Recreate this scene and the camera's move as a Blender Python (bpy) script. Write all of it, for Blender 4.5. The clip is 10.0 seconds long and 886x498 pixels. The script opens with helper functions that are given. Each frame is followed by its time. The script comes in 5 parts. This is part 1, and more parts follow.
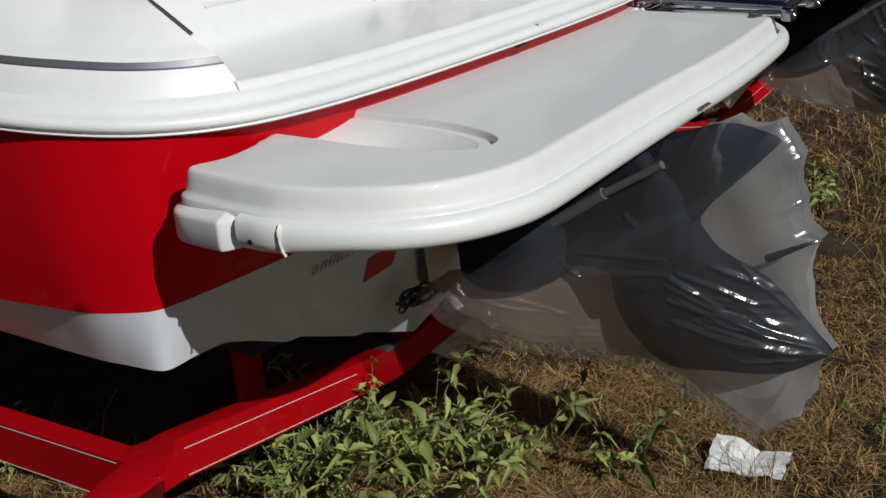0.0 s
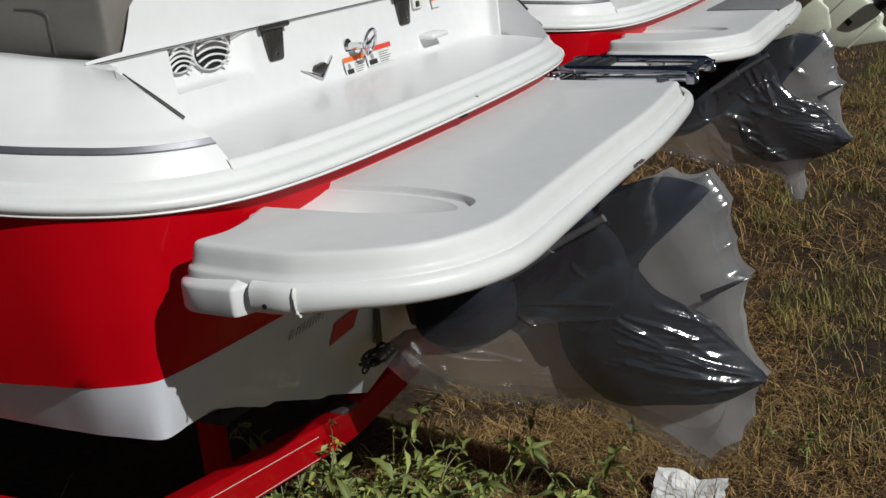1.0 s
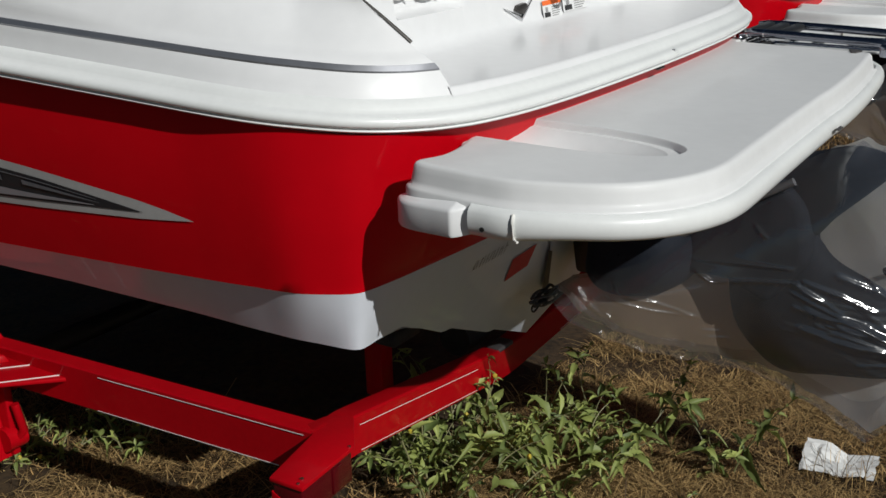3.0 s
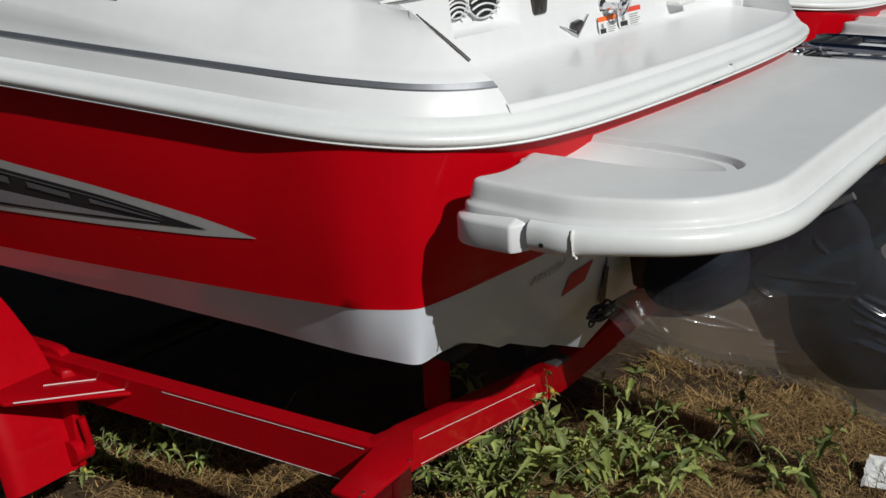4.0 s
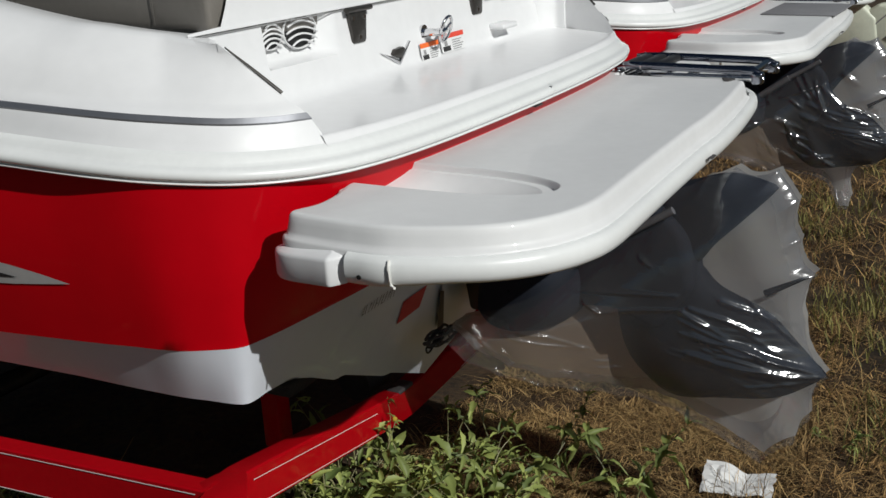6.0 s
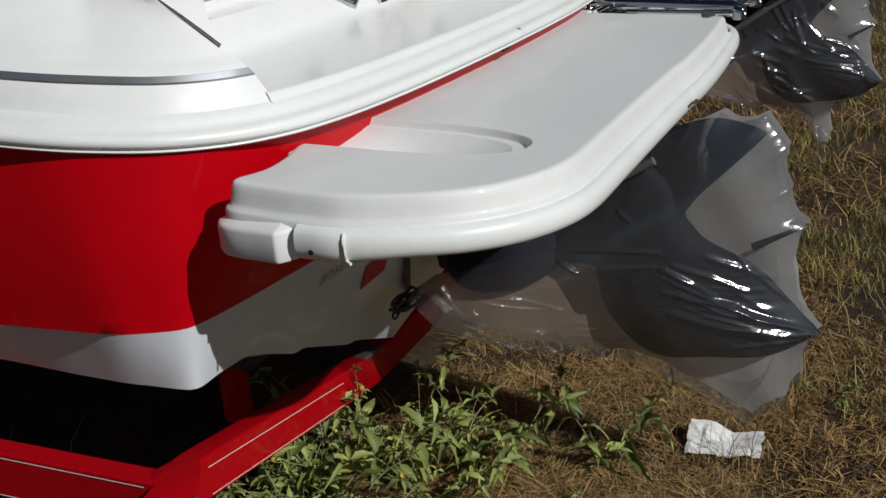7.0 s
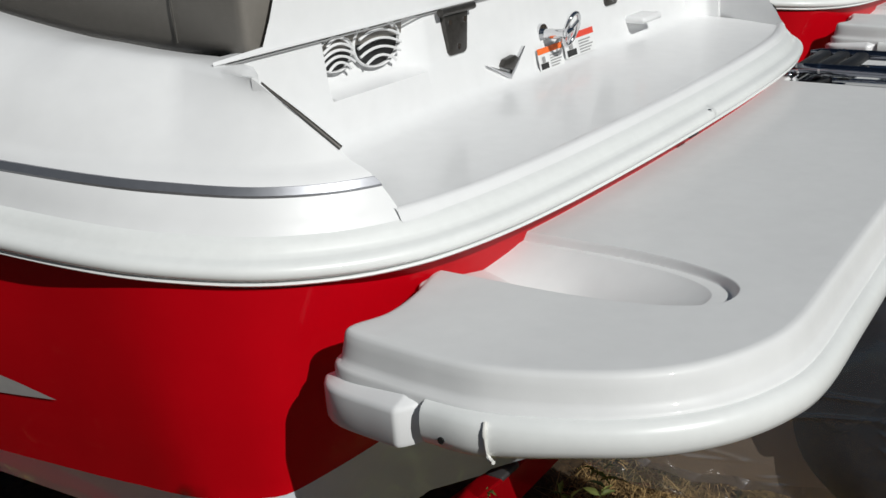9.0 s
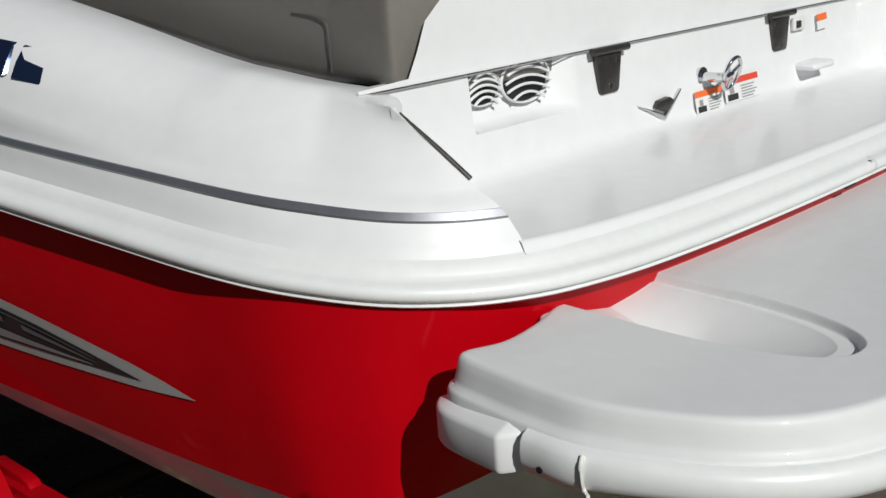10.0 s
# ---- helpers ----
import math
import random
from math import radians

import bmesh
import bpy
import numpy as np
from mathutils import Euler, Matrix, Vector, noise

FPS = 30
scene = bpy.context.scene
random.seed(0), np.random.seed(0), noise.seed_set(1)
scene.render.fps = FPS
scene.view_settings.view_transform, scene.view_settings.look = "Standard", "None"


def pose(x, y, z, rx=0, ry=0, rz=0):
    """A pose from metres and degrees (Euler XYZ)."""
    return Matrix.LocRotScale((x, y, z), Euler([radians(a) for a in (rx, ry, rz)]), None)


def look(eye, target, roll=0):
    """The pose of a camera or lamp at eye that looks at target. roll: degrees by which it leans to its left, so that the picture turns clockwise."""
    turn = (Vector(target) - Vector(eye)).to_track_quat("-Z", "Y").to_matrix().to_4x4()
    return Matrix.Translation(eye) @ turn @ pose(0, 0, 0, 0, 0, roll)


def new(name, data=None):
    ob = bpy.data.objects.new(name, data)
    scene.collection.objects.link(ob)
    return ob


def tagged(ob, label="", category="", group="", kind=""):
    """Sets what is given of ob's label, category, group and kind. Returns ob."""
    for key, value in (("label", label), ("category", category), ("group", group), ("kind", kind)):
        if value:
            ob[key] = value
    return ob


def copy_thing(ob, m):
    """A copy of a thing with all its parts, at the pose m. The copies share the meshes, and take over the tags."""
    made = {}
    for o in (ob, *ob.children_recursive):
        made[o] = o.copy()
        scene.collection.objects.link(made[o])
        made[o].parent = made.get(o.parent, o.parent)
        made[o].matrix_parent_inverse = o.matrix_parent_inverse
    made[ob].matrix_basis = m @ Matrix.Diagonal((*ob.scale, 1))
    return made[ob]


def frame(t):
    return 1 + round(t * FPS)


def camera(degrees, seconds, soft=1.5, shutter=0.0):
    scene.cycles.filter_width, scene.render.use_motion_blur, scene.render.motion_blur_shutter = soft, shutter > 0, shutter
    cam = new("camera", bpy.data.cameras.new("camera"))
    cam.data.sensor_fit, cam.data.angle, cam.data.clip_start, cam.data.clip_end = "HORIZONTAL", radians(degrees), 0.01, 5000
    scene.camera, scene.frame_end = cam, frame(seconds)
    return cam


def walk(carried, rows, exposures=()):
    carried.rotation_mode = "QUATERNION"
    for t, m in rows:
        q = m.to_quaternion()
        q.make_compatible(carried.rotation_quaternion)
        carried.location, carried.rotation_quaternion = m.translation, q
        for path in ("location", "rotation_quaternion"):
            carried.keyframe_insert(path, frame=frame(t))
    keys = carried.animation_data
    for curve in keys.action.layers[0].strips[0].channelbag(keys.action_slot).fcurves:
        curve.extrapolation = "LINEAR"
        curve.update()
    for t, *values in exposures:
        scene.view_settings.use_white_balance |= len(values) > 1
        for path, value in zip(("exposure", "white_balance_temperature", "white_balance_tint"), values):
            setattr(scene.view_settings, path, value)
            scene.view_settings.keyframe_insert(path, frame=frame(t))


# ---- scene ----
cam = camera(42.8, 10.0)
PATH = [
    (0, (1.73, -2.477, 1.736), (0.647, -0.936, 1.065), -4.6),
    (0.2, (1.746, -2.490, 1.730), (0.762, -0.877, 1.076), -4.9),
    (0.5, (1.743, -2.554, 1.761), (0.862, -0.857, 1.177), -4.2),
    (0.7, (1.689, -2.628, 1.744), (0.808, -0.912, 1.217), -6.0),
    (1, (1.622, -2.752, 1.781), (0.731, -1.054, 1.213), -5.9),
    (1.2, (1.570, -2.825, 1.760), (0.685, -1.132, 1.168), -5.2),
    (1.5, (1.525, -2.885, 1.785), (0.693, -1.194, 1.116), -3.7),
    (1.7, (1.510, -2.903, 1.773), (0.634, -1.226, 1.123), -1.7),
    (2, (1.486, -2.954, 1.78), (0.527, -1.291, 1.22), -1.5),
    (2.2, (1.465, -2.948, 1.761), (0.466, -1.314, 1.186), -2.3),
    (2.5, (1.465, -2.919, 1.752), (0.427, -1.334, 1.113), -1.9),
    (2.7, (1.463, -2.920, 1.756), (0.430, -1.329, 1.123), -1.9),
    (3.8, (1.485, -2.933, 1.772), (0.389, -1.372, 1.168), -2.3),
    (4, (1.467, -2.949, 1.773), (0.349, -1.401, 1.175), -2.8),
    (4.5, (1.452, -2.945, 1.775), (0.313, -1.411, 1.184), -2.7),
    (5, (1.444, -2.927, 1.778), (0.307, -1.389, 1.194), -2.4),
    (5.2, (1.448, -2.928, 1.772), (0.327, -1.376, 1.192), -2.8),
    (5.5, (1.48, -2.9, 1.777), (0.426, -1.31, 1.179), -2.6),
    (5.8, (1.501, -2.894, 1.768), (0.553, -1.233, 1.184), -2.6),
    (6, (1.531, -2.878, 1.778), (0.612, -1.196, 1.206), -3.6),
    (6.2, (1.553, -2.889, 1.777), (0.68, -1.188, 1.191), -5.0),
    (7.3, (1.389, -2.545, 1.763), (0.51, -0.895, 1.052), -4.6),
    (7.5, (1.36, -2.475, 1.786), (0.434, -0.854, 1.07), -5.3),
    (8, (1.253, -2.402, 1.805), (0.277, -0.799, 1.113), -2.0),
    (8.5, (1.106, -2.313, 1.81), (0.139, -0.716, 1.094), -1.5),
    (8.8, (1.126, -2.260, 1.804), (0.091, -0.694, 1.115), -3.9),
    (9, (1.162, -2.217, 1.817), (0.085, -0.659, 1.176), -4.3),
    (9.3, (1.204, -2.204, 1.811), (0.034, -0.692, 1.225), -4.2),
    (9.5, (1.23, -2.177, 1.81), (-0.009, -0.721, 1.222), -3.2),
    (10, (1.265, -2.186, 1.812), (-0.084, -0.818, 1.256), -3.6),
]
walk(cam, [(t, look(eye, target, roll)) for t, eye, target, roll in PATH], [(0, -0.32, 6380, 7), (10, -0.32, 6380, 7)])

# ---- light ----
world = bpy.data.worlds.new("sky")
scene.world = world
world.use_nodes = True
wn = world.node_tree
sky = wn.nodes.new("ShaderNodeTexSky")
sky.sky_type, sky.sun_disc = "NISHITA", False
SUN = Vector((1.345, -0.46, 1.0)).normalized()
sky.sun_elevation = math.asin(SUN.z)
sky.sun_rotation = math.atan2(SUN.x, SUN.y)
sky.air_density, sky.dust_density = 1.0, 0.6
wn.nodes["Background"].inputs["Strength"].default_value = 0.024
wn.links.new(sky.outputs[0], wn.nodes["Background"].inputs["Color"])
sun_data = bpy.data.lights.new("sun", "SUN")
sun_data.energy, sun_data.angle, sun_data.color = 4.1, radians(0.5), (1.0, 0.98, 0.945)
sun_lamp = new("sun", sun_data)
sun_lamp.matrix_world = look(SUN * 20, (0, 0, 0))


# ---- materials ----
def mat(name, base, rough=0.5, metal=0.0, coat=0.0, var=0.0, scale=6.0, fine=60.0, bump=0.0, bump_scale=200.0,
        spread=None, coat_rough=0.04, spec=0.5):
    """A node material: a base colour varied at a broad and a fine scale, with fine relief."""
    m = bpy.data.materials.new(name)
    m.use_nodes = True
    nt = m.node_tree
    b = nt.nodes["Principled BSDF"]
    b.inputs["Base Color"].default_value = (*base, 1)
    b.inputs["Roughness"].default_value = rough
    b.inputs["Metallic"].default_value = metal
    b.inputs["Specular IOR Level"].default_value = spec
    b.inputs["Coat Weight"].default_value = coat
    b.inputs["Coat Roughness"].default_value = coat_rough
    if var or bump:
        tc = nt.nodes.new("ShaderNodeTexCoord")
    if var:
        n1, n2 = nt.nodes.new("ShaderNodeTexNoise"), nt.nodes.new("ShaderNodeTexNoise")
        n1.inputs["Scale"].default_value, n2.inputs["Scale"].default_value = scale, fine
        n1.inputs["Detail"].default_value, n2.inputs["Detail"].default_value = 5, 4
        add = nt.nodes.new("ShaderNodeMath")
        add.operation = "ADD"
        mix = nt.nodes.new("ShaderNodeMapRange")
        mix.inputs["From Min"].default_value, mix.inputs["From Max"].default_value = 0.65, 1.35
        ramp = nt.nodes.new("ShaderNodeMixRGB")
        lo = spread[0] if spread else tuple(c * (1 - var) for c in base)
        hi = spread[1] if spread else tuple(min(1, c * (1 + var)) for c in base)
        ramp.inputs["Color1"].default_value, ramp.inputs["Color2"].default_value = (*lo, 1), (*hi, 1)
        for n in (n1, n2):
            nt.links.new(tc.outputs["Object"], n.inputs["Vector"])
        nt.links.new(n1.outputs["Fac"], add.inputs[0])
        nt.links.new(n2.outputs["Fac"], add.inputs[1])
        nt.links.new(add.outputs[0], mix.inputs["Value"])
        nt.links.new(mix.outputs[0], ramp.inputs["Fac"])
        nt.links.new(ramp.outputs[0], b.inputs["Base Color"])
        rr = nt.nodes.new("ShaderNodeMapRange")
        rr.inputs["To Min"].default_value, rr.inputs["To Max"].default_value = rough * 0.8, min(1, rough * 1.25)
        nt.links.new(n1.outputs["Fac"], rr.inputs["Value"])
        nt.links.new(rr.outputs[0], b.inputs["Roughness"])
    if bump:
        n3, bp = nt.nodes.new("ShaderNodeTexNoise"), nt.nodes.new("ShaderNodeBump")
        n3.inputs["Scale"].default_value, n3.inputs["Detail"].default_value = bump_scale, 4
        bp.inputs["Strength"].default_value, bp.inputs["Distance"].default_value = bump, 0.004
        nt.links.new(tc.outputs["Object"], n3.inputs["Vector"])
        nt.links.new(n3.outputs["Fac"], bp.inputs["Height"])
        nt.links.new(bp.outputs[0], b.inputs["Normal"])
    return m


WHITE = mat("white_gelcoat", (0.79, 0.79, 0.795), 0.40, coat=0.34, coat_rough=0.11, var=0.03, scale=3, fine=25, spec=0.35)
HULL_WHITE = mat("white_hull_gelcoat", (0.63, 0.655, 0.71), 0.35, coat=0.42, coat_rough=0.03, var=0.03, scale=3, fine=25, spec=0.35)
NONSKID = mat("white_platform_gelcoat", (0.74, 0.74, 0.74), 0.45, coat=0.15, var=0.03, scale=4, fine=30, bump=0.03, bump_scale=300, spec=0.35)
RED = mat("red_gelcoat", (0.505, 0.0, 0.006), 0.45, coat=0.32, var=0.05, scale=2.5, fine=14, spec=0.05)
RAIL = mat("white_vinyl_rail", (0.80, 0.81, 0.80), 0.35, coat=0.3, var=0.03, scale=8, fine=60)
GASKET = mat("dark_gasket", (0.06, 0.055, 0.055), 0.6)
SILVER = mat("silver_stripe", (0.34, 0.345, 0.37), 0.34, metal=0.75, var=0.06, scale=20, fine=90)
GRAPH_GREY = mat("grey_decal", (0.42, 0.41, 0.40), 0.35, coat=0.4, var=0.06, scale=9, fine=70)
GRAPH_DARK = mat("black_decal", (0.02, 0.02, 0.024), 0.35, coat=0.4)
GRAPH_FILL = mat("mauve_grey_decal", (0.26, 0.245, 0.26), 0.35, coat=0.4, var=0.08, scale=9, fine=70)
GRAPH_MID = mat("dark_grey_decal", (0.12, 0.12, 0.13), 0.35, coat=0.4, var=0.2, scale=12, fine=80)
VINYL = mat("taupe_vinyl", (0.20, 0.185, 0.165), 0.34, var=0.06, scale=5, fine=70, bump=0.15, bump_scale=500)
PIPING = mat("dark_piping", (0.09, 0.083, 0.075), 0.5)
CHROME = mat("chrome", (0.75, 0.75, 0.76), 0.10, metal=1.0)
STAINLESS_DARK = mat("dark_stainless", (0.26, 0.27, 0.31), 0.18, metal=1.0, var=0.1, scale=20, fine=120)
BRUSHED = mat("brushed_hinge", (0.07, 0.065, 0.06), 0.35, metal=0.6, var=0.25, scale=60, fine=300)
BLACK = mat("black_plastic", (0.015, 0.015, 0.016), 0.45, var=0.3, scale=10, fine=60)
DRIVE = mat("dark_navy_drive_paint", (0.016, 0.019, 0.027), 0.75, var=0.15, scale=8, fine=60, spec=0.12)
DRIVE_WHITE = mat("offwhite_drive_paint", (0.70, 0.73, 0.60), 0.4, coat=0.2, var=0.06, scale=5, fine=40)
LENS = mat("dark_red_lens", (0.075, 0.001, 0.004), 0.2, coat=0.3)
TRAILER = mat("red_trailer_paint", (0.40, 0.001, 0.006), 0.42, coat=0.28, var=0.09, scale=6, fine=60, spec=0.05)
PIN = mat("white_pinstripe", (0.75, 0.70, 0.68), 0.5)
RUBBER = mat("tyre_rubber", (0.03, 0.03, 0.03), 0.75, var=0.3, scale=14, fine=120, bump=0.4, bump_scale=80)
RIM = mat("painted_rim", (0.6, 0.6, 0.6), 0.35, metal=0.3)
MATGREY = mat("grey_carpet", (0.20, 0.20, 0.21), 0.95, var=0.15, scale=14, fine=200, bump=0.5, bump_scale=300)
BOLT = mat("dark_bolt", (0.03, 0.03, 0.03), 0.4, metal=0.5)
NYLON = mat("white_nylon", (0.75, 0.74, 0.70), 0.45)
ORANGE = mat("orange_warning_print", (0.85, 0.16, 0.03), 0.5)
LABEL_RED = mat("red_warning_print", (0.72, 0.07, 0.04), 0.5)
PAPER_WHITE = mat("white_label_print", (0.78, 0.78, 0.78), 0.45)
INK = mat("black_print", (0.03, 0.03, 0.03), 0.5)
INK_GREY = mat("grey_print", (0.30, 0.30, 0.30), 0.5)
BLUE_LETTER = mat("dark_blue_chrome_badge", (0.02, 0.035, 0.09), 0.2, metal=0.6, coat=0.5)
STICKER = mat("red_sticker", (0.50, 0.03, 0.03), 0.45, var=0.1, scale=20, fine=80)
PAPER = mat("crumpled_white_paper", (0.72, 0.72, 0.71), 0.8, var=0.06, scale=12, fine=80)
CORD = mat("black_cord", (0.045, 0.045, 0.047), 0.6, var=0.3, scale=50, fine=200)


def plant_mat(name, lo, hi, rough=0.55, trans=0.25, power=1.0):
    m = mat(name, lo, rough)
    nt = m.node_tree
    b = nt.nodes["Principled BSDF"]
    geo = nt.nodes.new("ShaderNodeNewGeometry")
    ramp = nt.nodes.new("ShaderNodeMixRGB")
    ramp.inputs["Color1"].default_value, ramp.inputs["Color2"].default_value = (*lo, 1), (*hi, 1)
    pw = nt.nodes.new("ShaderNodeMath")
    pw.operation = "POWER"
    pw.inputs[1].default_value = power
    nt.links.new(geo.outputs["Random Per Island"], pw.inputs[0])
    nt.links.new(pw.outputs[0], ramp.inputs["Fac"])
    nt.links.new(ramp.outputs[0], b.inputs["Base Color"])
    if trans:
        t, mx = nt.nodes.new("ShaderNodeBsdfTranslucent"), nt.nodes.new("ShaderNodeMixShader")
        mx.inputs[0].default_value = trans
        nt.links.new(ramp.outputs[0], t.inputs["Color"])
        nt.links.new(b.outputs[0], mx.inputs[1])
        nt.links.new(t.outputs[0], mx.inputs[2])
        nt.links.new(mx.outputs[0], nt.nodes["Material Output"].inputs["Surface"])
    return m


LEAF = plant_mat("weed_leaf", (0.10, 0.14, 0.038), (0.42, 0.475, 0.135), trans=0.25)
STEM = plant_mat("weed_stem", (0.16, 0.17, 0.07), (0.26, 0.24, 0.12), trans=0)
BUD = plant_mat("yellow_bud", (0.45, 0.33, 0.03), (0.55, 0.45, 0.06), trans=0)
STRAW = plant_mat("dry_grass", (0.028, 0.0145, 0.006), (0.76, 0.475, 0.19), 0.7, 0.15, 2.2)
STRAW_PALE = plant_mat("pale_straw", (0.06, 0.032, 0.012), (0.72, 0.49, 0.21), 0.6, 0.15, 1.5)
STRAW_GREEN = plant_mat("half_green_grass", (0.075, 0.08, 0.02), (0.38, 0.34, 0.10), 0.7, 0.2, 1.2)
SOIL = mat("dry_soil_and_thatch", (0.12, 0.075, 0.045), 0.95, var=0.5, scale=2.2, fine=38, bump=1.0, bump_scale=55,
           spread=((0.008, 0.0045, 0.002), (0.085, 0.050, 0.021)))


def film_mat(name, haze, crinkle, gloss=0.09, haze_near=None, tint=(0.62, 0.65, 0.71), tint_near=None):
    """Clear polythene film: mostly see-through, a little milky, with a wet gloss."""
    m = bpy.data.materials.new(name)
    m.use_nodes = True
    nt = m.node_tree
    nt.nodes.remove(nt.nodes["Principled BSDF"])
    out = nt.nodes["Material Output"]
    tr, df, tl, gl = (nt.nodes.new("ShaderNodeBsdf" + k) for k in ("Transparent", "Diffuse", "Translucent", "Glossy"))
    tr.inputs["Color"].default_value = (0.93, 0.93, 0.94, 1)
    df.inputs["Color"].default_value = tl.inputs["Color"].default_value = (*tint, 1)
    gl.inputs["Roughness"].default_value = 0.15
    tc, n1, bp = nt.nodes.new("ShaderNodeTexCoord"), nt.nodes.new("ShaderNodeTexNoise"), nt.nodes.new("ShaderNodeBump")
    n1.inputs["Scale"].default_value, n1.inputs["Detail"].default_value, n1.inputs["Distortion"].default_value = 13, 3, 1.6
    bp.inputs["Strength"].default_value, bp.inputs["Distance"].default_value = crinkle, 0.012
    nt.links.new(tc.outputs["Object"], n1.inputs["Vector"])
    fold = nt.nodes.new("ShaderNodeMath")          # the noise's middle line becomes a sharp crease
    fold.operation = "PINGPONG"
    fold.inputs[1].default_value = 0.5
    nt.links.new(n1.outputs["Fac"], fold.inputs[0])
    nt.links.new(fold.outputs[0], bp.inputs["Height"])
    for s in (df, tl, gl):
        nt.links.new(bp.outputs[0], s.inputs["Normal"])
    a, b, c = (nt.nodes.new("ShaderNodeMixShader") for _ in range(3))
    a.inputs[0].default_value = 0.5
    nt.links.new(df.outputs[0], a.inputs[1])
    nt.links.new(tl.outputs[0], a.inputs[2])
    b.inputs[0].default_value = haze
    if haze_near is not None:
        sep, grow = nt.nodes.new("ShaderNodeSeparateXYZ"), nt.nodes.new("ShaderNodeMapRange")
        grow.inputs["From Min"].default_value, grow.inputs["From Max"].default_value = 0.45, 0.80
        grow.inputs["To Min"].default_value, grow.inputs["To Max"].default_value = haze_near, haze
        nt.links.new(tc.outputs["Object"], sep.inputs[0])
        nt.links.new(sep.outputs["X"], grow.inputs["Value"])
        nt.links.new(grow.outputs[0], b.inputs[0])
        ground_tint, part = nt.nodes.new("ShaderNodeMixRGB"), nt.nodes.new("ShaderNodeMapRange")      # towards the mouth the colour takes on the brown ground seen through
        part.inputs["From Min"].default_value, part.inputs["From Max"].default_value = 0.50, 0.90
        ground_tint.inputs["Color1"].default_value, ground_tint.inputs["Color2"].default_value = (*tint_near, 1), (*tint, 1)
        nt.links.new(sep.outputs["X"], part.inputs["Value"])
        nt.links.new(part.outputs[0], ground_tint.inputs["Fac"])
        for k in (df, tl):
            nt.links.new(ground_tint.outputs[0], k.inputs["Color"])
    nt.links.new(tr.outputs[0], b.inputs[1])
    nt.links.new(a.outputs[0], b.inputs[2])
    c.inputs[0].default_value = gloss
    nt.links.new(b.outputs[0], c.inputs[1])
    nt.links.new(gl.outputs[0], c.inputs[2])
    nt.links.new(c.outputs[0], out.inputs["Surface"])
    return m


FILM = film_mat("clear_polythene", 0.070, 0.16, 0.13)
# The near tint paints in the brown ground blurred through the film.
FILM_SLACK = film_mat("milky_polythene", 0.90, 0.15, 0.05, 0.93, (0.84, 0.84, 0.82), (0.36, 0.28, 0.21))
FILM_CRINKLED = film_mat("crinkled_polythene", 0.08, 0.22, 0.13)

# ---- mesh helpers ----
PITCH = 0.035                                     # the boats and trailers stand slightly bow-up


def finish(name, verts, faces, material, parent=None, label="", smooth=True, pitched=True, sharp=40):
    v = np.array(verts, float).reshape(-1, 3)
    if pitched:
        v = v.copy()
        v[:, 2] -= PITCH * v[:, 0]
    me = bpy.data.meshes.new(name)
    me.from_pydata(v.tolist(), [], [list(map(int, f)) for f in faces])
    me.materials.append(material)
    if smooth:
        me.shade_smooth()
        me.set_sharp_from_angle(angle=radians(sharp))
    ob = new(name, me)
    if parent:
        ob.parent = parent
    if label:
        ob["label"] = label
    return ob


def grid(name, pts, material, parent=None, label="", close_u=False, close_v=False, sharp=40, cap=False, pitched=True, flip=False):
    """A sheet through an array of points (rows, columns, 3)."""
    p = np.array(pts, float)
    n, m = p.shape[:2]
    f = []
    for i in range(n if close_u else n - 1):
        for j in range(m if close_v else m - 1):
            a, b, c, d = i * m + j, i * m + (j + 1) % m, ((i + 1) % n) * m + (j + 1) % m, ((i + 1) % n) * m + j
            f.append((d, c, b, a) if flip else (a, b, c, d))
    if cap:
        f.append(tuple(range(m - 1, -1, -1)))
        f.append(tuple(range((n - 1) * m, n * m)))
    return finish(name, p.reshape(-1, 3), f, material, parent, label, pitched=pitched, sharp=sharp)


def frame_along(path):
    p = np.array(path, float)
    t = np.gradient(p, axis=0)
    t /= np.linalg.norm(t, axis=1)[:, None] + 1e-9
    up = np.array([0, 0, 1.0]) if abs(t[:, 2]).max() < 0.95 else np.array([0, 1.0, 0.05])
    s = np.cross(t, up)
    s /= np.linalg.norm(s, axis=1)[:, None] + 1e-9
    return p, t, s, np.cross(s, t)


def tube_points(path, r, sides=8):
    p, t, s, u = frame_along(path)
    r = np.broadcast_to(np.asarray(r, float), len(p))
    a = np.linspace(0, 2 * np.pi, sides, endpoint=False)
    return p[:, None] + r[:, None, None] * (np.cos(a)[None, :, None] * s[:, None] + np.sin(a)[None, :, None] * u[:, None])


def tube(name, path, r, material, parent=None, label="", sides=10, pitched=True):
    return grid(name, tube_points(path, r, sides), material, parent, label, close_v=True, cap=True, sharp=60, pitched=pitched)


